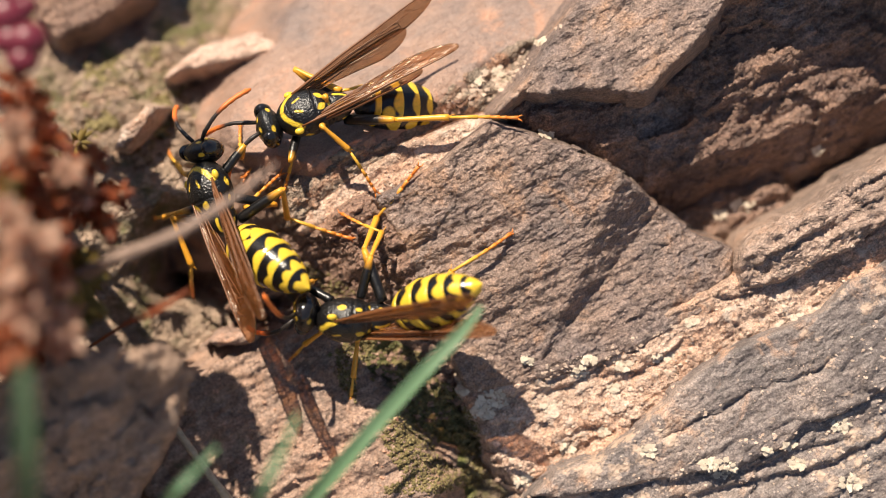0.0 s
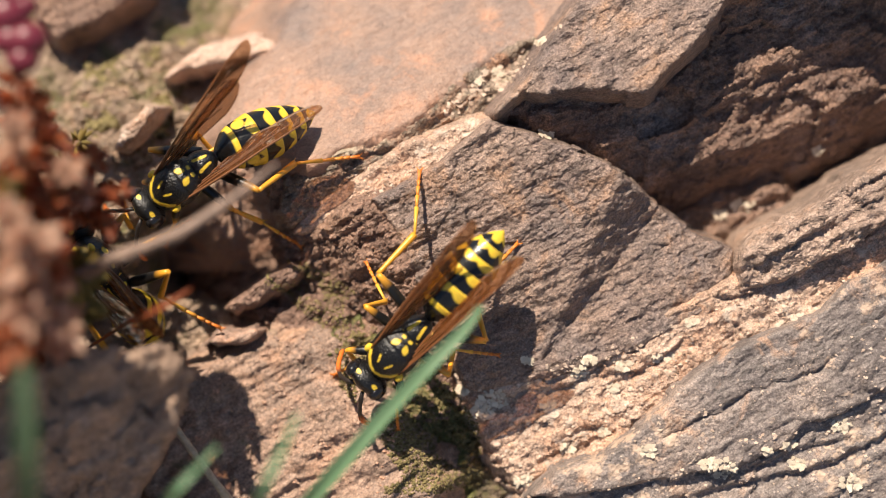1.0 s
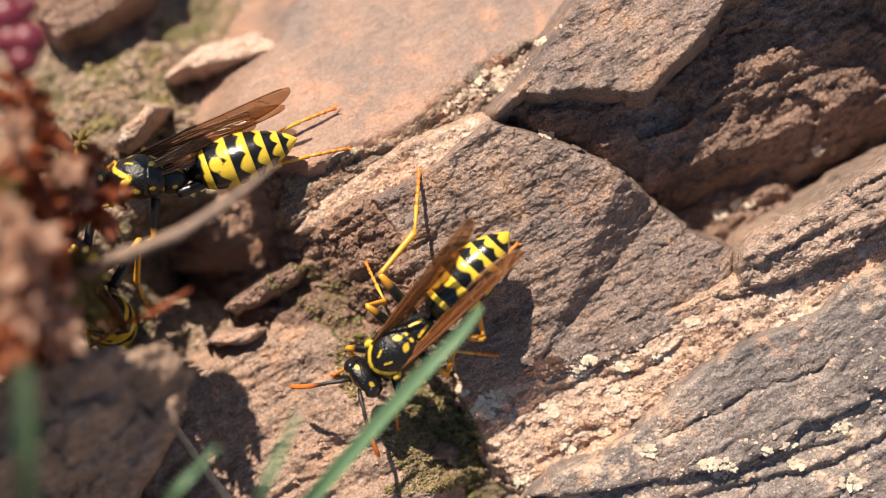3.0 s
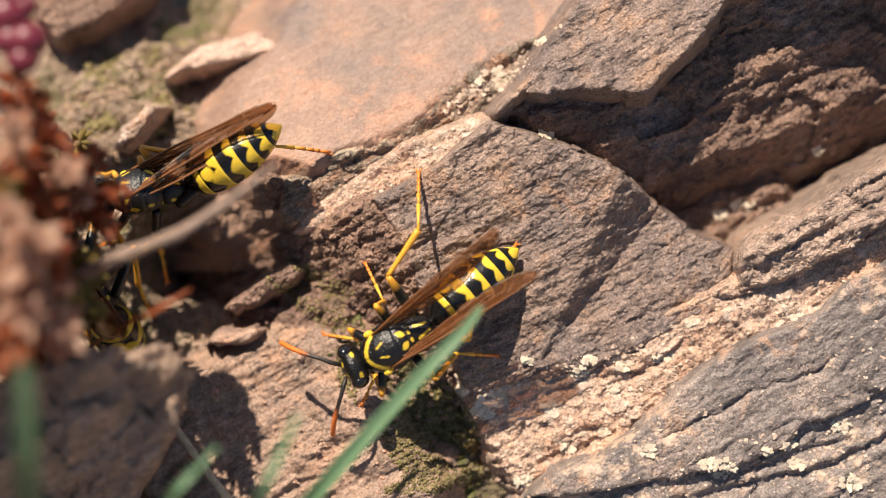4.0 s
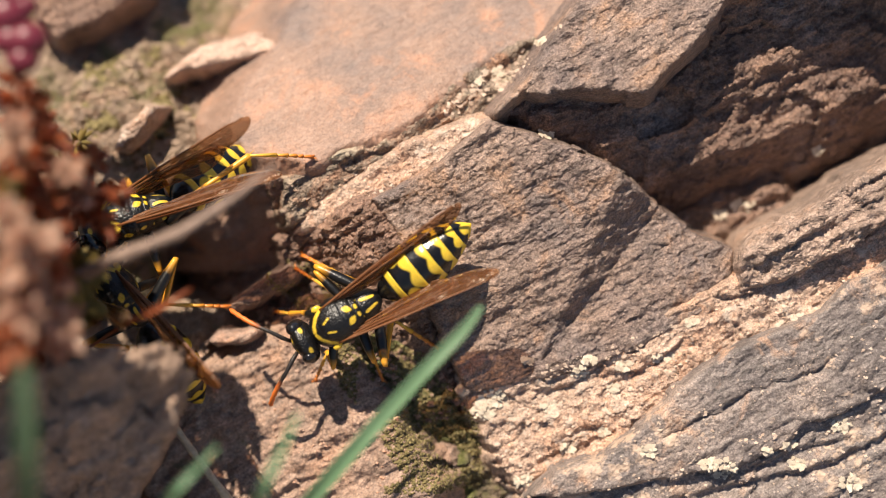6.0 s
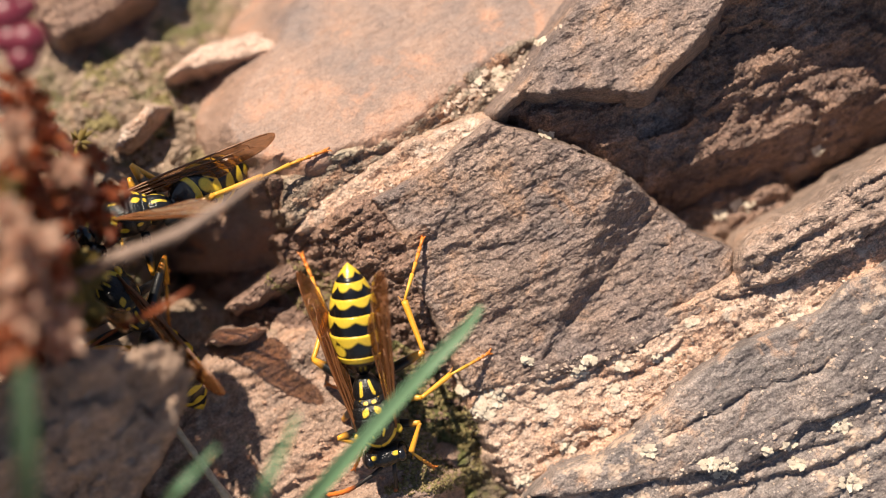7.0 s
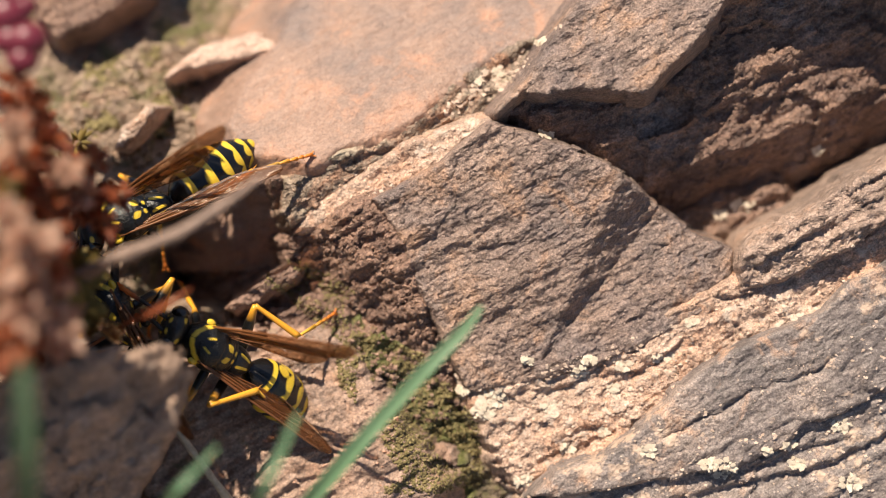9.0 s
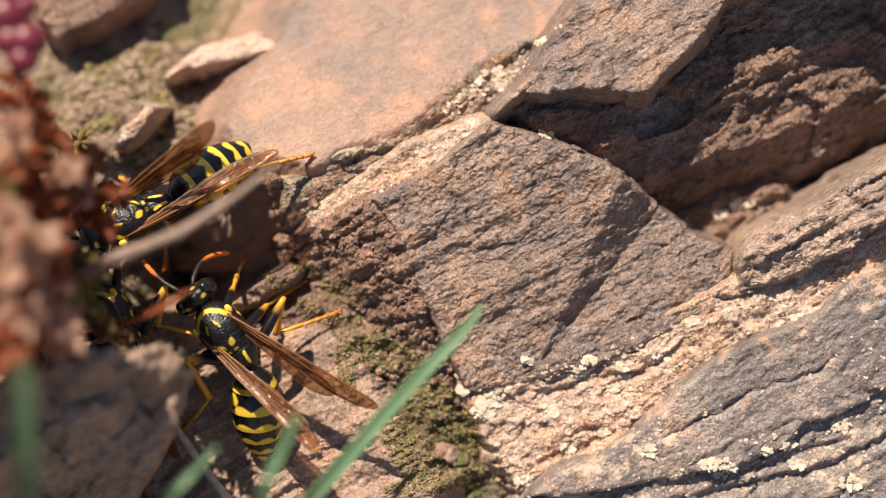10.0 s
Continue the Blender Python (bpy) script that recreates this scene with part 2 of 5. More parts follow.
def wing_material():
    m, nt, bs = material("smoky amber wing membrane")
    n = tex_noise(nt, 900, 4, 0.6, stretch=(0.25, 1.0, 1.0))
    nt.links.new(ramp(nt, n, [(0.35, (0.17, 0.062, 0.018)), (0.65, (0.3, 0.12, 0.04))]), bs.inputs["Base Color"])
    bs.inputs["Roughness"].default_value = 0.22
    bs.inputs["Specular IOR Level"].default_value = 0.7
    clear = nt.nodes.new("ShaderNodeBsdfTransparent")
    clear.inputs["Color"].default_value = (0.76, 0.63, 0.52, 1)
    mx = nt.nodes.new("ShaderNodeMixShader")
    mx.inputs[0].default_value = 0.2
    nt.links.new(clear.outputs[0], mx.inputs[1])
    nt.links.new(bs.outputs[0], mx.inputs[2])
    sheen = nt.nodes.new("ShaderNodeBsdfGlossy")
    sheen.inputs["Roughness"].default_value = 0.2
    sheen.inputs["Color"].default_value = (1.0, 0.8, 0.6, 1)
    fres = nt.nodes.new("ShaderNodeFresnel")
    fres.inputs["IOR"].default_value = 1.19
    top = nt.nodes.new("ShaderNodeMixShader")
    nt.links.new(fres.outputs[0], top.inputs[0])
    nt.links.new(mx.outputs[0], top.inputs[1])
    nt.links.new(sheen.outputs[0], top.inputs[2])
    nt.links.new(top.outputs[0], nt.nodes["Material Output"].inputs["Surface"])
    crinkle = bump(nt, bs, tex_noise(nt, 1600, 3, 0.6, stretch=(0.5, 1.5, 1.0)), 0.00016)
    nt.links.new(crinkle, sheen.inputs["Normal"])
    return m


WING = wing_material()
VEIN = plain("dark brown wing vein", (0.16, 0.06, 0.02), 0.4, 0.2, 2000)


def leaf_material(name, a, b, rough=0.5, through=0.3):
    m, nt, bs = material(name)
    info = nt.nodes.new("ShaderNodeNewGeometry")
    n = tex_noise(nt, 500, 4, 0.6)
    f = calc(nt, "ADD", calc(nt, "MULTIPLY", info.outputs["Random Per Island"], 0.65), calc(nt, "MULTIPLY", n, 0.35))
    col = ramp(nt, f, [(0.15, a), (0.8, b)])
    nt.links.new(col, bs.inputs["Base Color"])
    bs.inputs["Roughness"].default_value = rough
    tr = nt.nodes.new("ShaderNodeBsdfTranslucent")
    nt.links.new(col, tr.inputs["Color"])
    mx = nt.nodes.new("ShaderNodeMixShader")
    mx.inputs[0].default_value = through
    nt.links.new(bs.outputs[0], mx.inputs[1])
    nt.links.new(tr.outputs[0], mx.inputs[2])
    nt.links.new(mx.outputs[0], nt.nodes["Material Output"].inputs["Surface"])
    return m


GRASS = leaf_material("fresh green grass", (0.11, 0.2, 0.1), (0.19, 0.32, 0.17), 0.45)
DULL_GRASS = leaf_material("dull olive grass", (0.05, 0.085, 0.045), (0.09, 0.14, 0.07), 0.5)
RED_LEAF = leaf_material("red brown dry leaves", (0.24, 0.055, 0.025), (0.56, 0.19, 0.08), 0.5, 0.6)
TAN_LEAF = leaf_material("tan dry leaves", (0.55, 0.31, 0.2), (0.72, 0.5, 0.38), 0.6, 0.6)
OLIVE = leaf_material("olive green moss shoots", (0.17, 0.13, 0.03), (0.36, 0.25, 0.07), 0.6, 0.5)
BERRY = leaf_material("crimson fleshy leaf", (0.06, 0.01, 0.018), (0.22, 0.03, 0.05), 0.35, 0.1)
DRY = plain("dry brown stalk", (0.24, 0.15, 0.1), 0.65, 0.5, 1200, 0.3, 0.0001)
TWIG = plain("weathered brown twig bark", (0.27, 0.19, 0.15), 0.7, 0.5, 1200, 0.25, 0.0001)
STRAW = plain("pale weathered straw", (0.45, 0.36, 0.25), 0.6, 0.5, 1500, 0.3, 0.0001)
CRUST = leaf_material("beige pink lichen crust", (0.4, 0.29, 0.22), (0.62, 0.48, 0.38), 0.85, 0.03)
LICHEN = leaf_material("pale cream lichen", (0.5, 0.41, 0.31), (0.7, 0.6, 0.47), 0.85, 0.05)
MOSS = leaf_material("green moss tufts", (0.13, 0.1, 0.04), (0.32, 0.255, 0.11), 0.8, 0.2)


# ---- rocks and ground ----
FIELDS = []


def chips(u, v, size, stretch, turn, seed):
    """Broken facets: every cell is a small plane with a tilt of its own."""
    c, s = math.cos(radians(turn)), math.sin(radians(turn))
    x, y = (u * c + v * s) / (size * stretch), (-u * s + v * c) / size
    x = x + 0.35 * gnoise(x * 0.9, y * 0.9, seed + 1)
    y = y + 0.35 * gnoise(x * 0.9, y * 0.9, seed + 2)
    xi, yi = np.floor(x).astype(int), np.floor(y).astype(int)
    best = np.full(np.shape(x), 1e9)
    out = np.zeros(np.shape(x))
    for dx in (-1, 0, 1):
        for dy in (-1, 0, 1):
            k = _PERM[_PERM[(xi + dx + seed * 7) % 512] + (yi + dy) % 512]
            px = xi + dx + 0.5 + 0.42 * _GX[k]
            py = yi + dy + 0.5 + 0.42 * _GY[k]
            d = (x - px) ** 2 + (y - py) ** 2
            k2 = _PERM[k + 40]
            h = (x - px) * _GX[k2] * 0.5 + (y - py) * _GY[k2] * 0.7 + 0.6 * _GX[_PERM[k2 + 9]]
            out = np.where(d < best, h, out)
            best = np.minimum(best, d)
    return out


def relief(u, v, seed, layers=0.22, rough=0.2, turn=28.0, grain=1.0, chip=1.0):
    """Split layers of slate, broken chips and general roughness, in millimetres."""
    c, s = math.cos(radians(turn)), math.sin(radians(turn))
    a, b = u * c + v * s, -u * s + v * c
    t = 2.6 * fbm(a * 0.06, b * 0.34, 4, seed + 11)
    steps = terrace(t * 1.8, 0.2) / 1.8
    out = layers * (0.6 * steps + 0.2 * t)
    t2 = 2.2 * fbm(a * 0.28, b * 1.2, 4, seed + 17)
    out = out + layers * 0.3 * terrace(t2 * 1.7, 0.3) / 1.7
    out = out + rough * fbm(u * 0.5, v * 0.5, 5, seed + 23)
    out = out + chip * (0.12 * chips(u, v, 1.3, 2.0, turn - 6, seed) + 0.09 * chips(u, v, 0.55, 1.8, turn + 8, seed + 3) + 0.045 * chips(u, v, 0.3, 1.5, turn + 3, seed + 8))
    return out + 0.06 * grain * fbm(u * 2.6, v * 3.2, 3, seed + 37)


def crack_depth(u, v, cracks, seed):
    """Narrow clefts: each a depth, a width and a line of points."""
    total = 0 * u
    for depth, width, pts in cracks:
        d = np.full(np.shape(u), 1e9)
        uu = u + 0.35 * fbm(u * 0.7, v * 0.7, 3, seed + 61)
        vv = v + 0.35 * fbm(u * 0.7, v * 0.7, 3, seed + 67)
        side = 0 * u
        for (ax, ay), (bx, by) in zip(pts, pts[1:]):
            ex, ey = bx - ax, by - ay
            k = np.clip(((uu - ax) * ex + (vv - ay) * ey) / (ex * ex + ey * ey), 0, 1)
            e = np.hypot(uu - ax - k * ex, vv - ay - k * ey)
            cr = np.sign(ex * (vv - ay) - ey * (uu - ax))
            side = np.where(e < d, cr, side)
            d = np.minimum(d, e)
        wide = np.where(side > 0, width * 0.45, width * 2.2)
        total = total + depth * np.exp(-(d / wide) ** 2)
    return total


def rock_height(poly, top, seed, side, wobble, layers, rough, grain, base, chip, cracks):
    k = math.tan(radians(side))

    def height(u, v):
        jag = 0.3 * wobble * chips(u, v, 1.1, 1.5, 10, seed + 5)
        du = 0.6 * wobble * fbm(u * 0.3, v * 0.3, 4, seed + 41) + jag
        dv = 0.6 * wobble * fbm(u * 0.3, v * 0.3, 4, seed + 53) + jag
        d = outline_distance(u + du, v + dv, poly)
        soft = 0.09
        drop = k * (np.maximum(d, 0) + soft * np.log1p(np.exp(-np.minimum(np.abs(d) / soft, 60))))
        rag = 1 + np.clip(d, 0, 3) * 0.5
        h = top(u, v) + relief(u, v, seed, layers, rough * rag, grain=grain, chip=chip) - drop
        if cracks:
            h = h - crack_depth(u, v, cracks, seed)
        return np.maximum(h, base)

    return height


def rock(poly, top, mat, label, seed=1, side=70.0, base=-16.0, cell=0.16, wobble=0.7, layers=0.22, rough=0.2, grain=1.0, chip=1.0, cracks=(), lean=(0.0, 0.0, 0.0), name="rock"):
    fn = rock_height(poly, top, seed, side, wobble, layers, rough, grain, base, chip, cracks)
    us, vs = [p[0] for p in poly], [p[1] for p in poly]
    pad = 0.8 + 10.0 / math.tan(radians(side))
    u0, u1, v0, v1 = min(us) - pad, max(us) + pad, min(vs) - pad, max(vs) + pad
    nu, nv = int((u1 - u0) / cell) + 2, int((v1 - v0) / cell) + 2
    U, V = np.meshgrid(np.linspace(u0, u1, nu), np.linspace(v0, v1, nv))
    H = fn(U, V)
    live = H > base + 1e-6
    quad = live[:-1, :-1] | live[1:, :-1] | live[:-1, 1:] | live[1:, 1:]
    idx = np.arange(nu * nv).reshape(nv, nu)
    F = np.stack([idx[:-1, :-1][quad], idx[:-1, 1:][quad], idx[1:, 1:][quad], idx[1:, :-1][quad]], 1)
    keep = np.unique(F)
    back = np.full(nu * nv, -1)
    back[keep] = np.arange(len(keep))
    cu, cv = float(np.mean(us)), float(np.mean(vs))
    U, V = U + lean[0] * (H - lean[2]), V + lean[1] * (H - lean[2])
    verts = np.stack([U.ravel()[keep] - cu, V.ravel()[keep] - cv, H.ravel()[keep] - base], 1) * 0.001
    me = mesh_from(name, verts.tolist(), back[F].tolist(), mat)
    ob = new(name, me)
    ob.matrix_world = Matrix.Translation(place(cu, cv, base)) @ PLAN.to_4x4()
    FIELDS.append(fn)
    return tagged(ob, label, "rock", "rocks of the slope")


def ground_height(u, v):
    """Soil between the rocks: a hollow in the middle, a bank behind, level ground far off."""
    near = -7.6 - 8.0 / (1 + np.exp(-np.clip((u - 12) / 1.5, -40, 40)))
    near = near - 15.0 * np.exp(-((u + 17.6) / 4.6) ** 4 - ((v + 0.2) / 3.6) ** 4)
    bank = -5.6 - 0.72 * (v - 4.0)
    k = 1 / (1 + np.exp(-np.clip((v - 0.25 * (u + 20) - 2.5) / 1.2, -40, 40)))
    core = near * (1 - k) + bank * k
    core = core + 0.9 * fbm(u * 0.16, v * 0.16, 4, 71) + 0.95 * fbm(u * 0.5, v * 0.5, 4, 73) + 0.18 * fbm(u * 2.2, v * 2.2, 3, 77)
    r = np.sqrt(u * u + v * v)
    far = np.clip((r - 45) / 70, 0, 1)
    far = far * far * (3 - 2 * far)
    level = (-12.0 - math.cos(radians(TILT)) * v) / math.sin(radians(TILT))
    return core * (1 - far) + level * far


def build_ground():
    inner = np.linspace(-40, 40, 330)
    outer = 40 * np.geomspace(1.04, 5000, 60)
    ax = np.concatenate([-outer[::-1], inner, outer])
    U, V = np.meshgrid(ax, ax)
    W = ground_height(U, V)
    W = np.where(np.hypot(U, V) > 130, (-12.0 - math.cos(radians(TILT)) * V) / math.sin(radians(TILT)), W)
    n = len(ax)
    idx = np.arange(n * n).reshape(n, n)
    F = np.stack([idx[:-1, :-1], idx[:-1, 1:], idx[1:, 1:], idx[1:, :-1]], 2).reshape(-1, 4)
    me = mesh_from("ground", (np.stack([U, V, W], 2).reshape(-1, 3) * 0.001).tolist(), F.tolist(), SOIL)
    ob = new("ground", me)
    ob.matrix_world = PLAN.to_4x4()
    tagged(ob, "dry brown soil with moss between the rocks", "ground", kind="structure")
    FIELDS.append(ground_height)


def surface(u, v):
    u, v = np.asarray(u, float), np.asarray(v, float)
    return np.max([fn(u, v) for fn in FIELDS], axis=0)


build_ground()

# broad pinkish slab behind the wasps
rock([(-9.39, 22.25), (12.82, 22.25), (9.05, 16.59), (3.6, 14.08), (-1.01, 10.52), (-3.94, 8.42), (-10.01, 6.33), (-14.41, 7.25), (-15.88, 9.47), (-14.83, 12.61), (-12.32, 15.96)],
     plane(-3.84, 8.2, -1.6, 105, 31), ROCK_SLAB, "broad smooth pinkish sandstone slab", 3, side=54, layers=0.1, rough=0.12, grain=0.4, chip=0.3, cell=0.2)
# crusted ledge along its foot
rock([(9.41, 16.69), (9.82, 15.86), (6.08, 12.11), (4, 10.24), (0.67, 9.41), (-3.5, 7.45), (-5.99, 6.49), (-9.33, 6.49), (-3.91, 8.58), (-1, 10.45), (3.58, 14.2)],
     plane(-0.98, 9.22, -3.0, 320, 18), ROCK_LEDGE, "narrow rough ledge with grey lichen crust", 5, side=66, layers=0.3, rough=0.3, chip=1.5)
rock([(-11.83, 5.09), (-9.26, 6), (-5.96, 6.99), (-3.97, 6.66), (-5.96, 5.09), (-8.02, 3.97), (-9.47, 2.32), (-10.92, 1.7), (-11.75, 2.85)],
     plane(-8.33, 4.94, -2.4, 300, 12), ROCK_LEDGE, "angular end block of the ledge", 4, side=76, layers=0.4, rough=0.3, chip=2.0)
# sandy shelf
rock([(-10.99, 1.29), (-9.33, 3.37), (-5.99, 5.45), (-3.5, 7.45), (1.08, 8.99), (4, 9.82), (4, 8.37), (-3.5, 3.79), (-7.66, 1.91), (-9.95, 1.29)],
     plane(-5.47, 4.53, -2.2, 205, 7), ROCK_SEAM, "sandy orange shelf below the slab", 6, side=76, layers=0.2, rough=0.15, chip=0.7, grain=0.5)
# upper slab with an overhanging shadow edge
rock([(3.92, 9.64), (5.64, 12.04), (8.04, 15.24), (11.64, 21.24), (36.64, 21.24), (36.64, 19.64), (31.04, 19.88), (25.44, 19.56), (20.64, 18.28), (18.72, 15.32), (16.64, 13.56), (14.56, 11.24), (11.04, 11.32), (8.64, 11.12), (5.84, 11.32)],
     plane(10.86, 13.92, 1.9, 120, 13), ROCK_GREY, "large angular slate slab with a sharp lit edge", 8, side=80, layers=0.25, rough=0.1, chip=0.9, wobble=0.55)


def cavity_top(u, v):
    a = plane(25.14, 11.06, -3.8, 300, 20)(u, v)
    b = plane(25.14, 8.53, -4.6, 291, 54)(u, v)
    c = plane(10.86, 11.27, 1.2, 262, 42)(u, v)
    e = plane(17.59, 7.8, -3.6, 190, 50)(u, v)
    return np.minimum(np.minimum(a, b), np.maximum(c, e)) + 0.45 * fbm(u * 0.3, v * 0.3, 3, 91) + 0.5 * chips(u, v, 2.6, 1.6, 20, 93)


rock([(4.18, 9.76), (8.93, 12.04), (15.14, 12.04), (17.21, 14.31), (20.93, 18.65), (23, 21.96), (38.71, 21.96), (38.71, 10.38), (32.43, 6.99), (25.48, 2.44), (21.34, -0.58), (17.62, 1.49), (13.07, 5.09), (8.93, 7.4)],
     cavity_top, ROCK_FACE, "dark red-brown broken rock face under the slab", 9, side=70, layers=0.35, rough=0.35, chip=1.9)


def central_top(u, v):
    main = plane(4.73, 1.67, 0.0, 253, 11)(u, v)
    ridge = plane(11.18, 1.67, 0.5, 325, 43)(u, v)
    low = plane(14.94, -1.59, -1.9, 120, 6)(u, v)
    return np.minimum(main, np.maximum(ridge, low))


rock([(-5.27, 3.6), (-3.43, 4.37), (-0.16, 6.37), (3.43, 9.31), (8.82, 7.59), (12.9, 5.55), (17.47, 2), (21.27, -0.08), (21.39, -2.61), (18.82, -4.86), (14.12, -7.39), (9.22, -9.27), (4.73, -10.24), (1.8, -10.57), (-0.37, -6.08), (-2.69, -1.59), (-3.43, 1.27)],
     central_top, ROCK_GREY, "large faceted grey-brown slate block", 14, side=85, layers=0.22, rough=0.13, chip=0.85, cell=0.1, wobble=0.3,
     cracks=((0.12, 0.25, [(-0.16, -1.18), (3.1, 0.04), (7.18, 0.65)]), (0.12, 0.3, [(3.92, -4.86), (7.18, -3.22), (9.22, -1.59)]), (0.15, 0.2, [(11.27, -6.49), (13.71, -5.27), (16.98, -4.04)])))


def flank_top(u, v):
    return np.minimum(plane(-5.88, -1.18, -2.6, 222, 38)(u, v), plane(-3.43, 1.67, -1.0, 205, 22)(u, v))


# crumbling flank of the block
rock([(-9.88, 1.61), (-5.96, 3.76), (-3.47, 3.97), (-2.23, -1.61), (-0.79, -6.16), (0.66, -10.71), (-0.58, -12.37), (-2.65, -10.3), (-5.96, -6.58), (-9.26, -4.92), (-11.75, -1.2), (-12.57, 0.45)],
     flank_top, ROCK_RED, "crumbling reddish flank below the slate block", 15, side=66, layers=0.45, rough=0.3, grain=1.0, chip=2.6, cell=0.12)
# seam of sand and lichen
rock([(1.27, -9.43), (4.73, -8.94), (8.82, -8.12), (13.71, -6.08), (18.61, -3.63), (21.06, -2), (26.78, -1.18), (32, 2.29), (38.2, 5.76), (38.2, 1.67), (32, -2.41), (25.96, -6.49), (18.61, -10.57), (12.9, -14.65), (8.82, -18.73), (5.76, -17.71), (2.69, -13.43)],
     plane(12.9, -9.76, -2.1, 225, 5), ROCK_SEAM, "sandy orange seam crusted with lichen", 17, side=70, layers=0.14, rough=0.3, grain=1.2, chip=1.7, cell=0.12,
     cracks=((0.35, 0.25, [(5.96, -10.57), (9.22, -10.16), (11.67, -8.53)]), (0.4, 0.25, [(11.67, -10.57), (14.53, -8.94), (17.59, -6.69)]), (0.3, 0.3, [(8.41, -15.06), (10.86, -14.24), (12.49, -13.43)])))
# narrow ledge stone
rock([(21, -0.45), (22.14, 0.85), (25.79, 2.96), (31.79, 6.45), (37.95, 9.77), (37.95, 4.91), (31.79, 1.74), (26.6, -1.5), (21.41, -3.69)],
     plane(26.37, 0.86, 1.1, 215, 12), ROCK_LEDGE_STONE, "narrow ledge stone with a dark crack beneath", 19, side=87, layers=0.45, rough=0.25, chip=2.0,
     cracks=((0.5, 0.25, [(22.6, -1.2), (26.2, 0.9), (30.4, 3.2), (34.5, 5.6)]), (0.35, 0.2, [(27.5, 3.2), (31.0, 5.0), (35.0, 7.4)])))
# lower slab, two layers
rock([(8.2, -16.2), (11.27, -15.27), (14.12, -13.22), (16.57, -10.57), (19.02, -8.53), (22.29, -6.73), (26.37, -4.86), (32, -0.57), (38.2, 3.71), (38.2, -6.98), (32, -10.33), (28.82, -12.12), (26.78, -12.69), (24.33, -14.65), (21.06, -15.96), (13.71, -17.18), (8.2, -18.08), (6.37, -18.08)],
     plane(23.1, -9.76, 0.1, 290, 5), ROCK_CRUST, "long grey slate slab with pale lichen crust", 21, side=84, layers=0.05, rough=0.12, chip=0.8,
     cracks=((0.32, 0.12, [(16.16, -13.43), (19.43, -12), (22.29, -10.24), (26.78, -8.73), (28.2, -7.71)]), (0.15, 0.12, [(28.41, -6.49), (31.67, -4.86), (34.12, -3.22)]), (0.18, 0.14, [(18.2, -15.47), (22.29, -13.43), (25.14, -12.41)]), (0.3, 0.2, [(30.04, -8.94), (30.45, -10.16), (32.08, -10.57)])))
rock([(3.94, -22.56), (6.41, -18.04), (13.81, -16.8), (21.2, -15.37), (26.95, -12.29), (32.21, -9.41), (38.46, -6.12), (38.46, -22.97)],
     plane(25.14, -15.88, -1.2, 290, 4), ROCK_CRUST, "lower slate layer spotted with lichen", 22, side=76, layers=0.08, rough=0.2, chip=1.4,
     cracks=((0.5, 0.3, [(19.02, -17.84), (23.92, -16.69), (28.41, -15.67), (33.31, -13.02)]), (0.3, 0.25, [(22.29, -16.08), (25.96, -14.65), (29.22, -13.84)])))
# rocks of the hollow
rock([(-23.6, -15.04), (-21.4, -10.85), (-17.2, -8.4), (-12.74, -6.66), (-9.39, -6.16), (-6.87, -6.66), (-5.2, -10.01), (-2.68, -13.79), (-0.59, -17.14), (-1.01, -21.75), (-19.44, -23)],
     plane(-11.59, -11.39, -3.4, 150, 8), ROCK_LOW, "low pinkish rock in the hollow", 25, side=60, layers=0.35, rough=0.32, grain=0.9, chip=1.15, cell=0.13)
rock([(-6.6, -5.6), (-3.6, -7.2), (-1.01, -8.81), (0.67, -10.92), (2.36, -15.14), (4.05, -18.09), (2.78, -21.89), (-3.96, -21.89), (-4.4, -17.67), (-5.6, -13.6), (-8.2, -10.4), (-9.0, -7.2)],
     plane(-0.57, -13.84, -4.8, 310, 5), ROCK_MOSSY, "mossy crumbling rock at the foot of the block", 27, side=50, layers=0.3, rough=0.9, grain=2.0, chip=2.5)
rock([(-16.3, -4.5), (-14.3, -2.9), (-11.5, -1.2), (-10.7, -1.7), (-11.0, -2.5), (-13.3, -4.0), (-15.67, -5.0)], plane(-13.22, -3.02, -3.6, 300, 22), ROCK_RED, "small wedge of reddish stone", 28, side=86, rough=0.3, chip=2.0, name="stone")
rock([(-17.63, -6.96), (-16.4, -6.03), (-13.87, -5.57), (-13.24, -5.95), (-14.51, -6.87), (-16.83, -7.38)], plane(-14.86, -6.29, -3.1, 100, 6), ROCK_PINK, "small flat pinkish stone", 29, side=86, chip=2.0, name="stone")
rock([(-13.58, -5.02), (-10.29, -4.18), (-7.34, -4.81), (-6.07, -6.71), (-9.45, -6.71), (-12.4, -6.92)], plane(-9.55, -5.47, -4.8, 215, 20), ROCK_RED, "low broken stone beside the flank", 30, side=50, rough=0.35, chip=2.2)
rock([(-5.9, -17.36), (-5.26, -16.3), (-3.57, -15.87), (-2.63, -16.72), (-3.57, -17.87), (-5.26, -18.12)], plane(-4.08, -16.29, -3.6, 100, 8), ROCK_PINK, "small pale pinkish pebble", 31, side=66, chip=2.0, name="pebble")
rock([(-14.45, 4.95), (-13.07, 5.2), (-11.82, 5.04), (-10.99, 1.71), (-11.91, -1.21), (-13.07, 0.04), (-14.11, 2.12)], plane(-12.41, 2.08, -6.0, 240, 54), ROCK_RED, "broken reddish end of the shelf", 32, side=74, rough=0.4, chip=3.0)
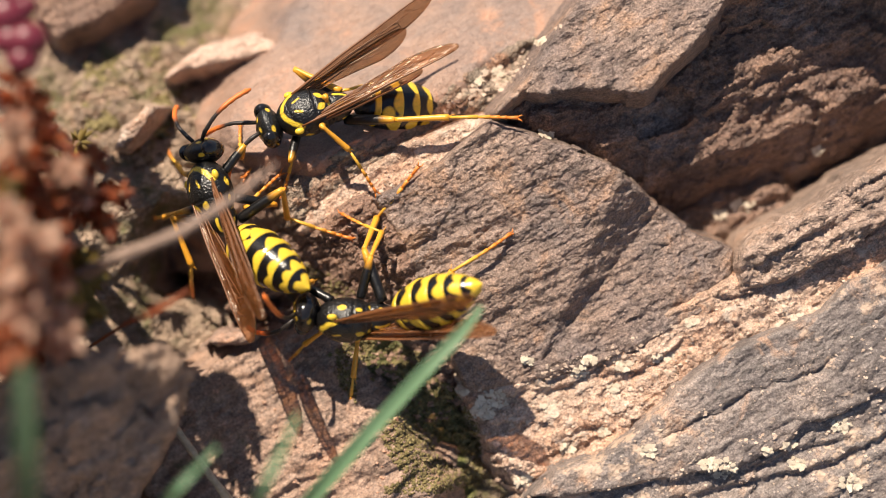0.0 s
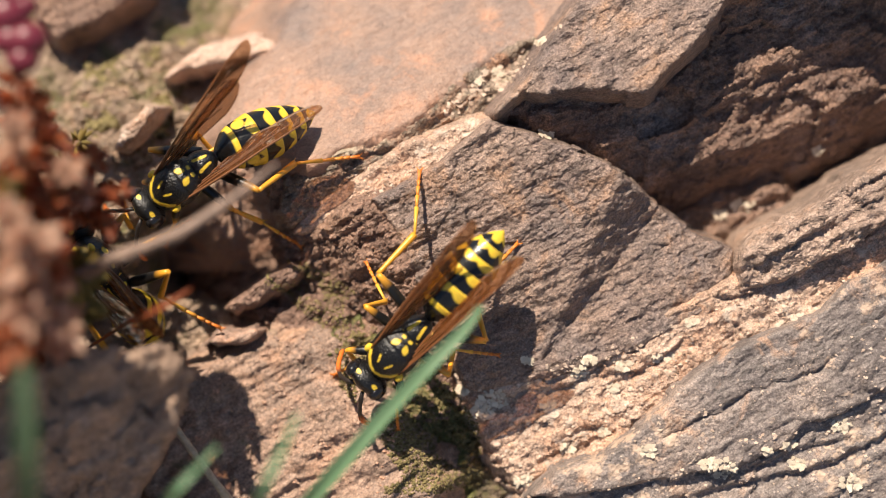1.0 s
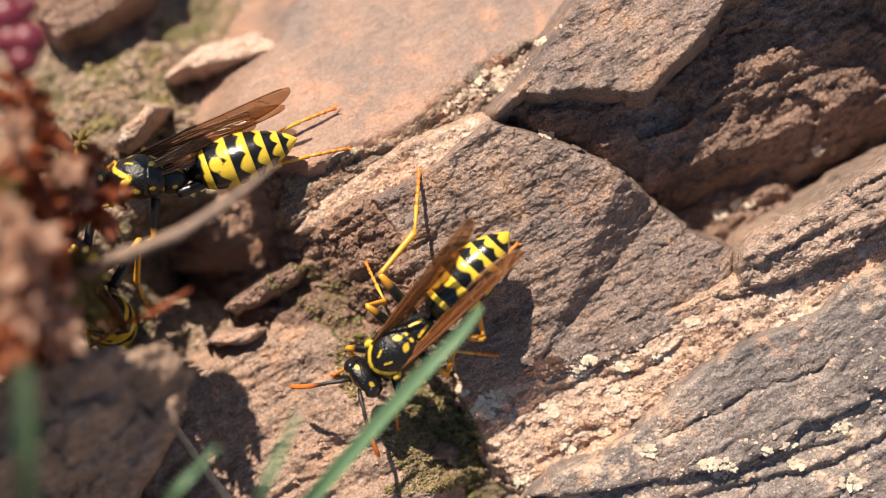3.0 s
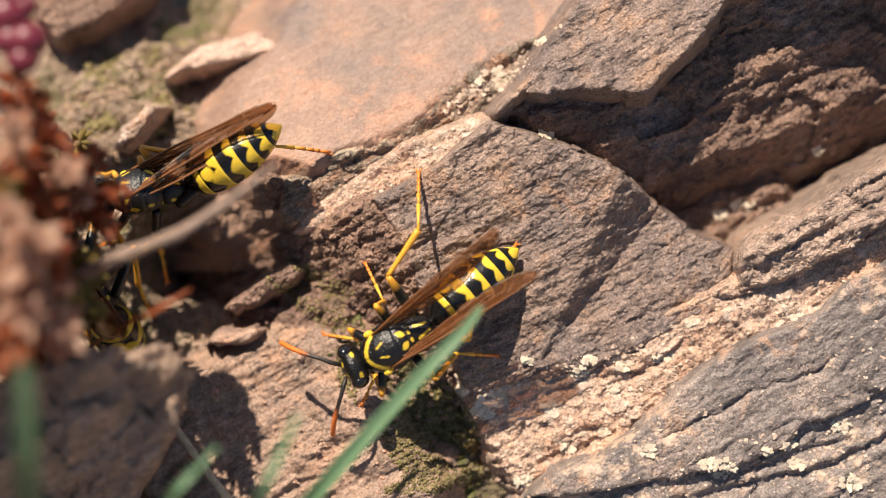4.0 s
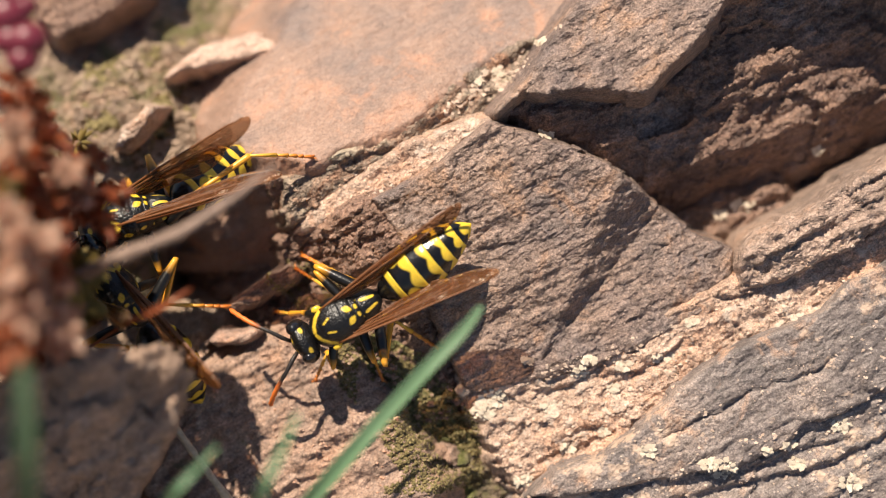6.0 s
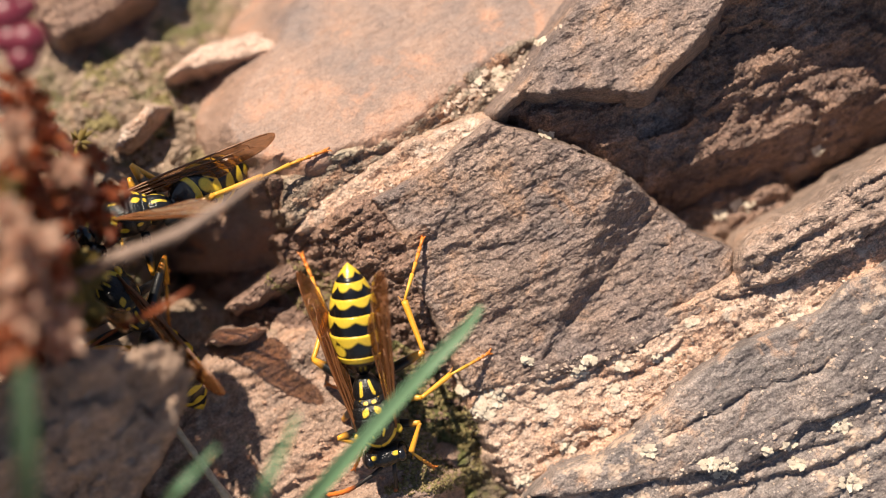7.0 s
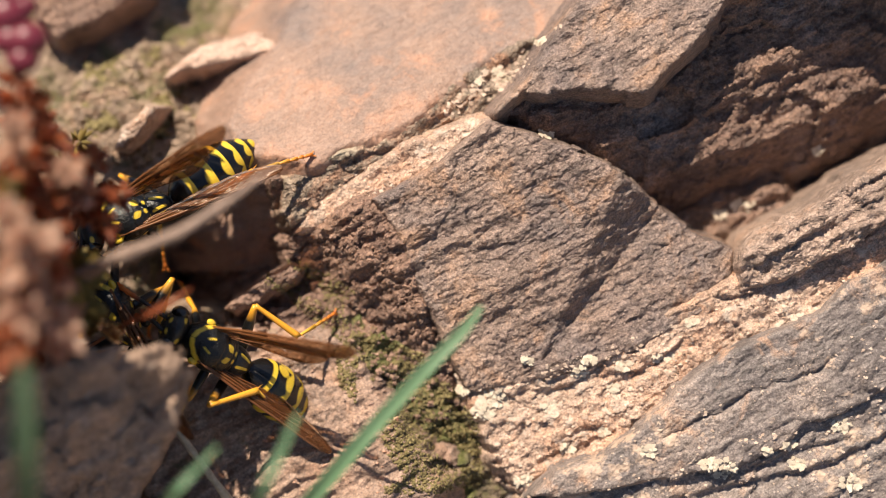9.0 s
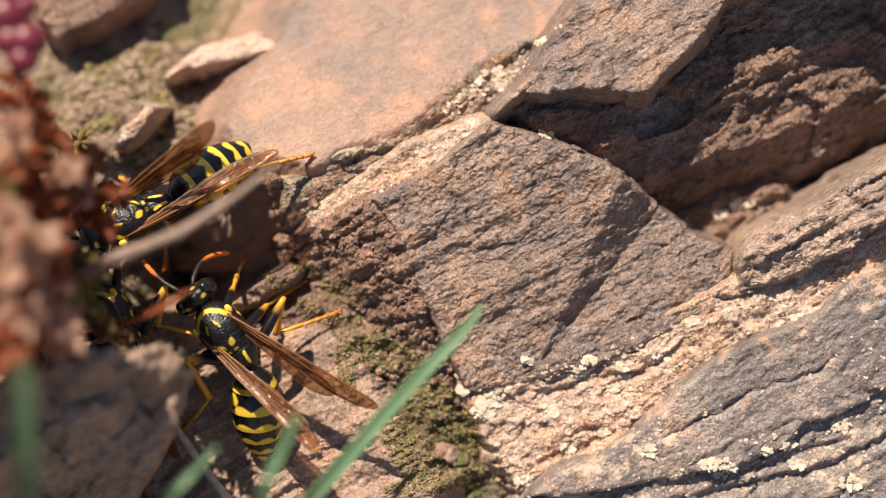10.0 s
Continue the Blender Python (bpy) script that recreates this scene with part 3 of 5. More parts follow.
# stones on the bank behind
rock([(-31.75, 22.97), (-22.23, 22.97), (-24.31, 19.08), (-27.86, 17), (-29.59, 16.39), (-31.32, 17.35)], plane(-25.88, 18, -10.2, 100, 10), ROCK_RED, "brown stone on the soil bank", 33, side=80, cell=0.25, name="stone")
rock([(-21.02, 13.2), (-19.82, 14.65), (-17.04, 15.85), (-14.69, 16.27), (-12.64, 15.93), (-12.56, 14.91), (-15.12, 14.22), (-18.54, 13.5)], plane(-16.08, 14.12, -7.3, 120, 18), ROCK_PALE, "long pale stone lying on soil", 34, side=82, cell=0.2, layers=0.15, name="stone")
rock([(-24.6, 7.4), (-24.0, 9.0), (-22.5, 10.8), (-21.5, 10.5), (-22.4, 8.9), (-23.6, 7.4)], plane(-22.41, 8.61, -4.9, 100, 10), ROCK_SEAM, "pale stone chip on the bank", 35, side=84, cell=0.2, name="stone")
rock([(17, 2.11), (21.34, 4.59), (25.48, 4.59), (26.3, 2.85), (22.58, 0.66), (21.75, -0.79), (18.86, 0.04)], plane(21.06, 2.08, -8.0, 200, 10), ROCK_FACE, "crumbly debris filling the gap between the blocks", 37, side=60, layers=0.4, rough=0.6, chip=3.0)
# tall stone close to the camera
def near_stone_top(u, v):
    top = np.minimum(plane(-23.84, -8.2, 15.0, 10, 10)(u, v), plane(-24.65, -7.6, 15.3, 286, 44)(u, v))
    return top + 1.5 * chips(u, v, 4.2, 1.3, 24, 5) + 0.7 * chips(u, v, 2.0, 1.4, 40, 6)


rock([(-33.96, -10.25), (-27.34, -8.05), (-24.4, -7.1), (-21.0, -6.0), (-17.2, -5.8), (-15.3, -7.2), (-15.6, -9.6), (-16.3, -11.9), (-16.3, -13.93), (-13.8, -19.07), (-33.96, -20.54)],
     near_stone_top, ROCK_NEAR, "tall dark reddish stone beside the grass", 36, side=84, cell=0.25, layers=0.3, rough=0.55, chip=0.6, wobble=1.4, lean=(0.5, 0.45, 15.0))
FIELDS.pop()  # nothing walks or lies on the tall stone


# ---- wasps ----
LEGS = {  # attachment, resting foot (forward, side), lengths of femur, tibia, tarsus
    "front": ((1.1, 0.75, -1.15), (4.3, 3.0), (2.5, 2.2, 3.0)),
    "mid": ((-0.9, 0.85, -1.3), (0.0, 5.6), (3.1, 2.8, 3.7)),
    "hind": ((-2.5, 0.85, -1.0), (-6.5, 4.8), (4.0, 3.9, 5.0)),
}


def near_line(x, y, pts):
    best = 9.0
    for (ax, ay), (bx, by) in zip(pts, pts[1:]):
        ex, ey = bx - ax, by - ay
        k = max(0.0, min(1.0, ((x - ax) * ex + (y - ay) * ey) / (ex * ex + ey * ey)))
        best = min(best, math.hypot(x - ax - k * ex, y - ay - k * ey))
    return best


def thorax_mark(q):
    """Collar line, paired spots on the back and spots on the flanks."""
    x, y, z = q.x, abs(q.y), q.z
    if z > 0.1:
        m = 0.058 - near_line(x, y, ((0.80, 0.06), (0.74, 0.3), (0.56, 0.6), (0.3, 0.83)))
        m = max(m, 0.04 - near_line(x, y, ((0.42, 0.2), (0.22, 0.32))))
        m = max(m, 0.07 - math.hypot(max(0.0, abs(x + 0.38 - 0.35 * (y - 0.26)) - 0.035), max(0.0, abs(y - 0.27) - 0.075)))
        m = max(m, 0.042 - math.hypot(x + 0.63, max(0.0, abs(y - 0.19) - 0.07)))
        m = max(m, 0.06 - near_line(x, y, ((-0.76, 0.44), (-0.95, 0.16))))
    else:
        m = 0.14 - math.hypot(x - 0.15, z + 0.15)
        m = max(m, 0.1 - math.hypot(x + 0.35, z + 0.05))
        m = max(m, 0.12 - math.hypot(x + 0.75, (z + 0.3) * 0.7))
    return m * 2.0


def build_thorax(w):
    def warp(q):
        k = 1 - 0.22 * max(0.0, -q.x) ** 2
        z = q.z if q.z > 0 else q.z * 1.05
        for x0, deep, wide in ((-0.2, 0.05, 0.035), (-0.53, 0.05, 0.03), (-0.74, 0.07, 0.035), (0.62 - 0.45 * q.y * q.y, 0.035, 0.035)):
            k *= 1 - deep * math.exp(-((q.x - x0) / wide) ** 2)
        return Vector((q.x, q.y * k, z * k + 0.10 * (1 - q.x * q.x)))

    s = Shape().blob((0, 0, -0.1), (2.4, 1.74, 1.55), 80, 90, thorax_mark, warp)
    def rear_mark(q):
        y = abs(q.y)
        return 2 * max(0.1 - near_line(q.x, y, ((0.1, 0.42), (-0.6, 0.3))) if q.z > 0 else -1, 0.16 - math.hypot(q.x + 0.2, q.z + 0.1) if y > 0.6 else -1)

    s.blob((-2.15, 0, -0.2), (1.25, 1.12, 1.12), 40, 30, rear_mark, lambda q: Vector((q.x, q.y * (1 + 0.18 * q.x), q.z * (1 + 0.15 * q.x))))
    part("thorax", s.mesh("thorax", THORAX_SHELL), w)
    for side in (1, -1):
        t = Shape().blob((1.05, 1.52 * side, 0.5), (0.36, 0.26, 0.24), 12, 8, lambda q: 0.3)
        part("wing_base", t.mesh("wing_base", SHELL), w, "yellow wing base plate")


def build_head(w):
    def mark(q):
        p = Vector((q.x, abs(q.y), q.z))
        spots = [((0.6, 0.26, 0.78), 0.13), ((-0.45, 0.5, 0.74), 0.17), ((0.85, 0.10, -0.15), 0.30), ((0.9, 0.3, 0.38), 0.16), ((-0.2, 0.9, 0.35), 0.14)]
        return max(s - (p - Vector(d).normalized()).length for d, s in spots)

    def warp(q):
        return Vector((q.x * (1 - 0.25 * abs(q.y)), q.y, q.z - 0.25 * max(0, q.x)))

    s = Shape().blob((0.75, 0, -0.15), (1.02, 1.68, 1.34), 48, 36, mark, warp)
    head = part("head", s.mesh("head", THORAX_SHELL), w)
    for side in (1, -1):
        e = Shape().blob((0.8, 1.16 * side, 0.04), (0.66, 0.55, 1.04), 20, 14)
        part("eye", e.mesh("eye", EYE), head, "glossy black compound eye")
        j = Shape().tube([(1.05, 0.5 * side, -1.1), (1.3, 0.35 * side, -1.45), (1.4, 0.05 * side, -1.6)], (0.26, 0.2, 0.06), 8, lambda a, b: 0.3)
        part("mandible", j.mesh("mandible", SHELL), head, "yellow mandible")
    for k in (-1, 0, 1):
        o = Shape().blob((0.62 + 0.16 * (k == 0), 0.2 * k, 1.05), (0.11, 0.11, 0.1), 8, 6)
        part("simple_eye", o.mesh("simple_eye", EYE), head)
    return head


def build_antenna(head, side):
    pts = [(0, 0, 0), (0.55, 0.3 * side, 0.35), (1.35, 0.75 * side, 0.62)]
    n = 12
    for i in range(1, n + 1):
        a = i / n
        pts.append((1.35 + 3.3 * a, (0.75 + 1.35 * a) * side, 0.62 + 0.5 * a - 1.5 * a * a))
    rad = [0.14, 0.17, 0.14]
    for i in range(1, n + 1):
        rad.append((0.13, 0.16)[i % 2] * (1.25 if i > 3 else 1.0) * (0.45 if i == n else 1))
    s = Shape().tube(pts, rad, 8, lambda a, b: a * 1.0 - 0.42)
    ob = part("antenna", s.mesh("antenna", ANTENNA_SHELL), head, "antenna with an orange tip")
    ob.location = (0.0015, 0.00045 * side, 0.00035)
    return ob


def abdomen_radius(x):
    """Half width of the abdomen at x millimetres behind the waist."""
    pts = [(0, 0.26), (0.3, 0.4), (0.6, 0.85), (1.2, 1.45), (2.1, 1.88), (3.4, 2.08), (4.6, 2.02), (5.6, 1.8), (6.6, 1.44), (7.4, 1.02), (8.0, 0.58), (8.4, 0.16), (8.5, 0.04)]
    return float(np.interp(x, [p[0] for p in pts], [p[1] for p in pts]))


def build_abdomen(w):
    cuts = [0.0, 1.9, 3.6, 5.0, 6.2, 7.3, 8.5]
    root = None
    for k in range(6):
        a, b = cuts[k] - (0.3 if k else 0.0), cuts[k + 1]
        s = Shape()
        nu, nx = 56, 26
        n0 = 0
        for i in range(nx + 1):
            f = i / nx
            x = a + (b - a) * f
            r = abdomen_radius(x) * (0.91 + 0.045 * f)
            if k and f < 0.12:
                r *= 0.93 + 0.07 * f / 0.12
            if i == nx and k < 5:
                r *= 0.95
            for j in range(nu):
                th = 2 * math.pi * j / nu
                s.v.append(Vector((-x, r * math.sin(th), r * 0.94 * math.cos(th) - 0.03 * x)))
                deg = abs((math.degrees(th) + 180) % 360 - 180)
                if k == 0:
                    m = f - 0.77 + (0.06 if deg > 70 else 0)
                elif k == 5:
                    m = f - 0.42 - 0.2 * math.exp(-((deg - 45) / 16) ** 2)
                else:
                    edge = 0.65
                    edge += 0.13 * math.exp(-(deg / 9) ** 2)
                    edge -= 0.07 * math.exp(-((deg - 26) / 12) ** 2)
                    edge += 0.2 * math.exp(-((deg - 50) / 7) ** 2)
                    edge -= 0.22 * math.exp(-((deg - 78) / 14) ** 2)
                    edge += 0.12 * math.exp(-((deg - 104) / 8) ** 2)
                    edge -= 0.20 * math.exp(-((deg - 150) / 30) ** 2)
                    m = (f - edge) * 0.9
                    if k == 1:
                        spot = 0.26 - math.hypot((f - 0.42) * 1.1, (deg - 52) / 70)
                        m = max(m, spot)
                s.m.append(m)
        for i in range(nx):
            for j in range(nu):
                p, q = i * nu + j, i * nu + (j + 1) % nu
                s.f.append((p, q, q + nu, p + nu))
        s.f.append(tuple(range(nu - 1, -1, -1)))
        s.f.append(tuple(nx * nu + j for j in range(nu)))
        if k == 0:
            root = part("abdomen", s.mesh("abdomen", SHELL), w, "black and yellow banded abdomen")
        else:
            part("abdomen_segment", s.mesh("abdomen_segment", SHELL), root)
    return root


def wing_outline(length, lead, trail, n=26):
    """Centre line points with front and rear half widths along a wing."""
    rows = []
    for i in range(n + 1):
        a = 1 - (1 - i / n) ** 1.7
        x = -length * a
        up = lead * (0.25 + 0.75 * min(1, a / 0.35)) * math.sqrt(max(0.0, 1 - max(0, (a - 0.8) / 0.2) ** 2))
        dn = trail * (0.18 + 0.82 * min(1, (a / 0.7)) ** 1.3) * math.sqrt(max(0.0, 1 - max(0, (a - 0.72) / 0.28) ** 2))
        rows.append((x, up, -dn))
    return rows


def build_wing(w, side, fore):
    rows = wing_outline(12.6 if fore else 8.8, 0.45, 1.2 if fore else 1.0)
    s = Shape()
    cols = 9
    for layer in (0.0, -0.035):
        for x, up, dn in rows:
            for j in range(cols):
                b = j / (cols - 1)
                y = up + (dn - up) * b
                fold = 0.2 * math.sin(b * math.pi) * min(1, -x / 4) + 0.05 * math.sin(b * 9) * min(1, -x / 5) + 0.012 * math.sin(-x * 1.9 + b * 4)
                s.v.append(Vector((x, y * side, fold - 0.012 * x * x * 0.3 + layer)))
                s.m.append(0)
    n = len(rows)
    half = n * cols
    for base, flip in ((0, False), (half, True)):
        for i in range(n - 1):
            for j in range(cols - 1):
                a = base + i * cols + j
                f = (a, a + 1, a + 1 + cols, a + cols)
                s.f.append(f[::-1] if flip else f)
    rim = [i * cols for i in range(n)] + [(n - 1) * cols + j for j in range(1, cols)] + [i * cols + cols - 1 for i in range(n - 2, -1, -1)] + list(range(cols - 2, 0, -1))
    for a, b in zip(rim, rim[1:] + rim[:1]):
        s.f.append((a, b, b + half, a + half))
    ob = part("forewing" if fore else "hindwing", s.mesh("wing", WING), w, "smoky amber folded wing")

    def run(pts, r):
        v, line = Shape(), []
        for a, b in pts:
            x, up, dn = min(rows, key=lambda r: abs(r[0] / rows[-1][0] - a))
            y = up + (dn - up) * b
            fold = 0.2 * math.sin(b * math.pi) * min(1, -x / 4) + 0.05 * math.sin(b * 9) * min(1, -x / 5) + 0.012 * math.sin(-x * 1.9 + b * 4)
            line.append((x, y * side, fold - 0.0036 * x * x))
        v.tube(line, [r * (1 - 0.5 * i / len(line)) for i in range(len(line))], 5)
        part("vein", v.mesh("vein", VEIN), ob)

    m = 14
    run([(i / m * 0.96, 0.02) for i in range(m + 1)], 0.11)
    run([(i / m * 0.8, 0.22 + 0.1 * i / m) for i in range(m + 1)], 0.07)
    run([(i / m * 0.72, 0.5 + 0.12 * math.sin(i * 0.5)) for i in range(m + 1)], 0.06)
    run([(i / m * 0.9, 0.95) for i in range(m + 1)], 0.045)
    if fore:
        for a, b0, b1 in ((0.45, 0.27, 0.56), (0.6, 0.05, 0.6), (0.7, 0.3, 0.95), (0.8, 0.05, 0.5)):
            run([(a + 0.06 * k / 5, b0 + (b1 - b0) * k / 5) for k in range(6)], 0.045)
    return ob


def build_leg(w, kind):
    f, t, ta = LEGS[kind][2]
    fat = {"front": 0.85, "mid": 0.88, "hind": 1.0}[kind]
    n = 12
    fem = Shape().tube([(f * i / n, 0, 0) for i in range(n + 1)],
                       [fat * (0.2 + 0.2 * math.sin(math.pi * min(1, 0.15 + 0.85 * i / n)) + (0.06 if i < 3 else 0)) for i in range(n + 1)], 12, lambda a, b: a - 0.8)
    leg = part("leg", fem.mesh("femur", LEG_SHELL), w, "black thigh with a yellow end")
    tib = Shape().tube([(t * i / n, 0, 0) for i in range(n + 1)], [fat * (0.14 + 0.12 * (i / n) ** 0.7 + 0.05 * math.exp(-i * 1.2)) for i in range(n + 1)], 10, lambda a, b: 0.5)
    tib.tube([(t * 0.97, 0.1, 0), (t + 0.5, 0.3, -0.1)], (0.05, 0.015), 5, lambda a, b: 0.5)
    tibia = part("tibia", tib.mesh("tibia", LEG_SHELL), leg, "yellow lower leg")
    tar = Shape()
    x0 = 0.0
    for k, share in enumerate((0.42, 0.18, 0.14, 0.10, 0.16)):
        x1 = x0 + ta * share
        c = (x0 + x1) / 2 / ta - 0.5
        bend = -0.35 * (x0 / ta) ** 2
        bend1 = -0.35 * (x1 / ta) ** 2
        tar.tube([(x0, 0, bend), ((x0 + x1) / 2, 0, (bend + bend1) / 2), (x1, 0, bend1)], (0.10 * fat, 0.125 * fat, 0.17 * fat), 8, lambda a, b, c=c: c)
        x0 = x1
    for side in (1, -1):
        tar.tube([(ta - 0.05, 0.05 * side, -0.35), (ta + 0.22, 0.2 * side, -0.33), (ta + 0.36, 0.28 * side, -0.52)], (0.07, 0.05, 0.015), 5, lambda a, b: 0.3)
    tarsus = part("tarsus", tar.mesh("tarsus", TARSUS_SHELL), leg, "segmented orange foot with claws")
    return leg, tibia, tarsus


def build_wasp(label):
    w = new("wasp", None)
    tagged(w, label, "wasp", "wasps on the rocks")
    build_thorax(w)
    k = {"root": w, "head": build_head(w), "abdomen": build_abdomen(w)}
    k["antenna"] = {s: build_antenna(k["head"], s) for s in (1, -1)}
    k["wing"] = {(s, fore): build_wing(w, s, fore) for s in (1, -1) for fore in (True, False)}
    k["legs"] = {(kind, s): build_leg(w, kind) for kind in LEGS for s in (1, -1)}
    return k


WASP_C = build_wasp("black and yellow paper wasp with orange antennae on the slate block")
WASP_A = build_wasp("black and yellow paper wasp with raised amber wings")
WASP_B = build_wasp("black and yellow paper wasp creeping into the shaded hollow")


# ---- plants and small things ----
def blade(pts, widths, label, mat=GRASS):
    """A grass blade: a thin folded strip with a keel."""
    pts = [Vector(p) for p in pts]
    fine, wid = [], []
    n = 24
    for i in range(n + 1):
        a = i / n * (len(pts) - 1)
        j = min(int(a), len(pts) - 2)
        f = a - j
        p0, p1, p2, p3 = pts[max(j - 1, 0)], pts[j], pts[j + 1], pts[min(j + 2, len(pts) - 1)]
        fine.append(0.5 * ((2 * p1) + (p2 - p0) * f + (2 * p0 - 5 * p1 + 4 * p2 - p3) * f * f + (3 * p1 - p0 - 3 * p2 + p3) * f ** 3))
        wid.append(widths[j] + (widths[j + 1] - widths[j]) * f)
    s = Shape()
    base = fine[0].copy()
    for layer in (0.0, -0.12):
        for i, p in enumerate(fine):
            d = (fine[min(i + 1, n)] - fine[max(i - 1, 0)]).normalized()
            side = d.cross(Vector((0, 0, 1))).normalized()
            up = side.cross(d)
            for j in range(7):
                b = j / 3 - 1
                s.v.append(p - base + side * b * wid[i] / 2 + up * (0.22 * abs(b) * wid[i] + layer + 0.03 * math.sin(j * 2.6)))
                s.m.append(0)
    half = (n + 1) * 7
    for i in range(n):
        for j in range(6):
            a = i * 7 + j
            s.f.append((a, a + 1, a + 8, a + 7))
            s.f.append((half + a + 7, half + a + 8, half + a + 1, half + a))
        for j in (0, 6):
            a = i * 7 + j
            s.f.append((a, a + 7, half + a + 7, half + a))
    ob = new("grass_blade", s.mesh("grass_blade", mat))
    ob.matrix_world = Matrix.Translation(place(*base)) @ PLAN.to_4x4()
    return tagged(ob, label, "grass", "grass blades")


blade([(-19.52, -31.77, -8), (-14.07, -23, 4), (-8.29, -15.96, 14), (-2.33, -9.08, 16), (1.13, -5.44, 16), (2.48, -3.68, 16)], (0.7, 0.9, 1.0, 0.92, 0.75, 0.35), "long fresh green grass blade bending over the rocks")
blade([(-17.37, -30.48, -8), (-14.26, -22.21, 4), (-11.4, -15.6, 23), (-9.72, -12.1, 25), (-8.75, -9.9, 25)], (0.5, 0.6, 0.66, 0.55, 0.25), "short green grass blade before the pink rock")
blade([(-25.1, -30.48, -8), (-21.16, -21.96, 3), (-17.0, -15.7, 23), (-15.0, -13.4, 25), (-13.6, -11.9, 25)], (0.5, 0.55, 0.55, 0.45, 0.2), "short green grass blade beside the straw")
blade([(-31.12, -32.63, -8), (-24.39, -18.57, 28), (-22.86, -13.01, 36), (-22.52, -9.12, 38), (-22.7, -6.07, 38)], (0.8, 1.1, 1.25, 1.1, 0.6), "dull green grass blade close to the lens", DULL_GRASS)


def stalk(name, pts, radii, mat, label, category):
    s = Shape()
    base = Vector(pts[0])
    fine, rad = [], []
    for i in range(len(pts) - 1):
        for f in (0, 0.25, 0.5, 0.75):
            fine.append(Vector(pts[i]).lerp(Vector(pts[i + 1]), f) - base)
            rad.append((radii[i] + (radii[i + 1] - radii[i]) * f) * (1 + 0.12 * math.sin(len(fine) * 2.1)))
    fine.append(Vector(pts[-1]) - base)
    rad.append(radii[-1])
    s.tube(fine, rad, 10)
    ob = new(name, s.mesh(name, mat))
    ob.matrix_world = Matrix.Translation(place(*base)) @ PLAN.to_4x4()
    return tagged(ob, label, category)


stalk("straw", [(-19.5, -11.9, 2.6), (-18.5, -13.4, 2.6), (-17.1, -15.4, 2.3), (-15.6, -17.6, 1.4), (-13.7, -20.6, -3.0)], (0.2, 0.28, 0.25, 0.3, 0.2), STRAW, "pale weathered straw lying on the rock", "straw")
stalk("twig", [(-30.73, -5.05, -6), (-24.94, -2.22, 12), (-20.99, -0.68, 18), (-16.42, 1.03, 20), (-13.06, 3.22, 20), (-10.49, 5.39, 19)], (0.5, 0.5, 0.45, 0.38, 0.28, 0.12), TWIG, "dry brown twig arching before the wasps", "twig")


def leaf_blob(s, c, axis, length, width, rnd):
    """One fleshy pointed leaf."""
    axis = axis.normalized()
    ref = Vector((0, 0, 1)) if abs(axis.z) < 0.9 else Vector((1, 0, 0))
    side = axis.cross(ref).normalized()
    up = side.cross(axis)
    n0 = len(s.v)
    prof = ((0, 0.12), (0.25, 0.8), (0.5, 1.0), (0.75, 0.75), (1.0, 0.06))
    for a, r in prof:
        for j in range(6):
            t = 2 * math.pi * j / 6
            s.v.append(c + axis * a * length + side * math.cos(t) * r * width + up * (math.sin(t) * r * width * 0.6 + 0.25 * length * a * a))
            s.m.append(0)
    for i in range(len(prof) - 1):
        for j in range(6):
            a, b = n0 + i * 6 + j, n0 + i * 6 + (j + 1) % 6
            s.f.append((a, b, b + 6, a + 6))


def shoot_plant(name, label, root, tips, mats, leaf_len, leaf_wid, seed, per=26, spread=0.35, nearer=0.0):
    """A low plant: stems from one root, each crowned with small leaves."""
    rnd = random.Random(seed)
    plant = new(name, None)
    plant.matrix_world = Matrix.Translation(place(*root)) @ PLAN.to_4x4()
    tagged(plant, label, "plant")
    base = Vector(root)
    for k, tip in enumerate(tips):
        u, v, w = tip
        shrink = (DIST - w - nearer) / (DIST - w)
        tip = Vector((u * shrink, v * shrink, w + nearer)) - base
        mid = tip * 0.5 + Vector((rnd.uniform(-2, 2), rnd.uniform(-2, 2), rnd.uniform(0, 3)))
        pts = [Vector((0, 0, 0)) * (1 - f) ** 2 + mid * 2 * f * (1 - f) + tip * f * f for f in [i / 14 for i in range(15)]]
        st = Shape().tube(pts, [0.42 - 0.015 * i for i in range(15)], 7)
        stem = part("stem", st.mesh("stem", DRY), plant)
        s = Shape()
        for i in range(per):
            f = 1 - (i / per) ** 1.4 * spread
            q = min(int(f * 14), 13)
            p = pts[q].lerp(pts[q + 1], f * 14 - q)
            along = (pts[q + 1] - pts[q]).normalized()
            out = Vector((rnd.gauss(0, 1), rnd.gauss(0, 1), rnd.gauss(0, 1)))
            out = (out - along * out.dot(along)).normalized() + along * rnd.uniform(-0.1, 1.0)
            sc = rnd.uniform(0.65, 1.2)
            leaf_blob(s, p, out, leaf_len * sc, leaf_wid * sc, rnd)
        part("leaves", s.mesh("leaves", mats[k % len(mats)]), stem)
    return plant


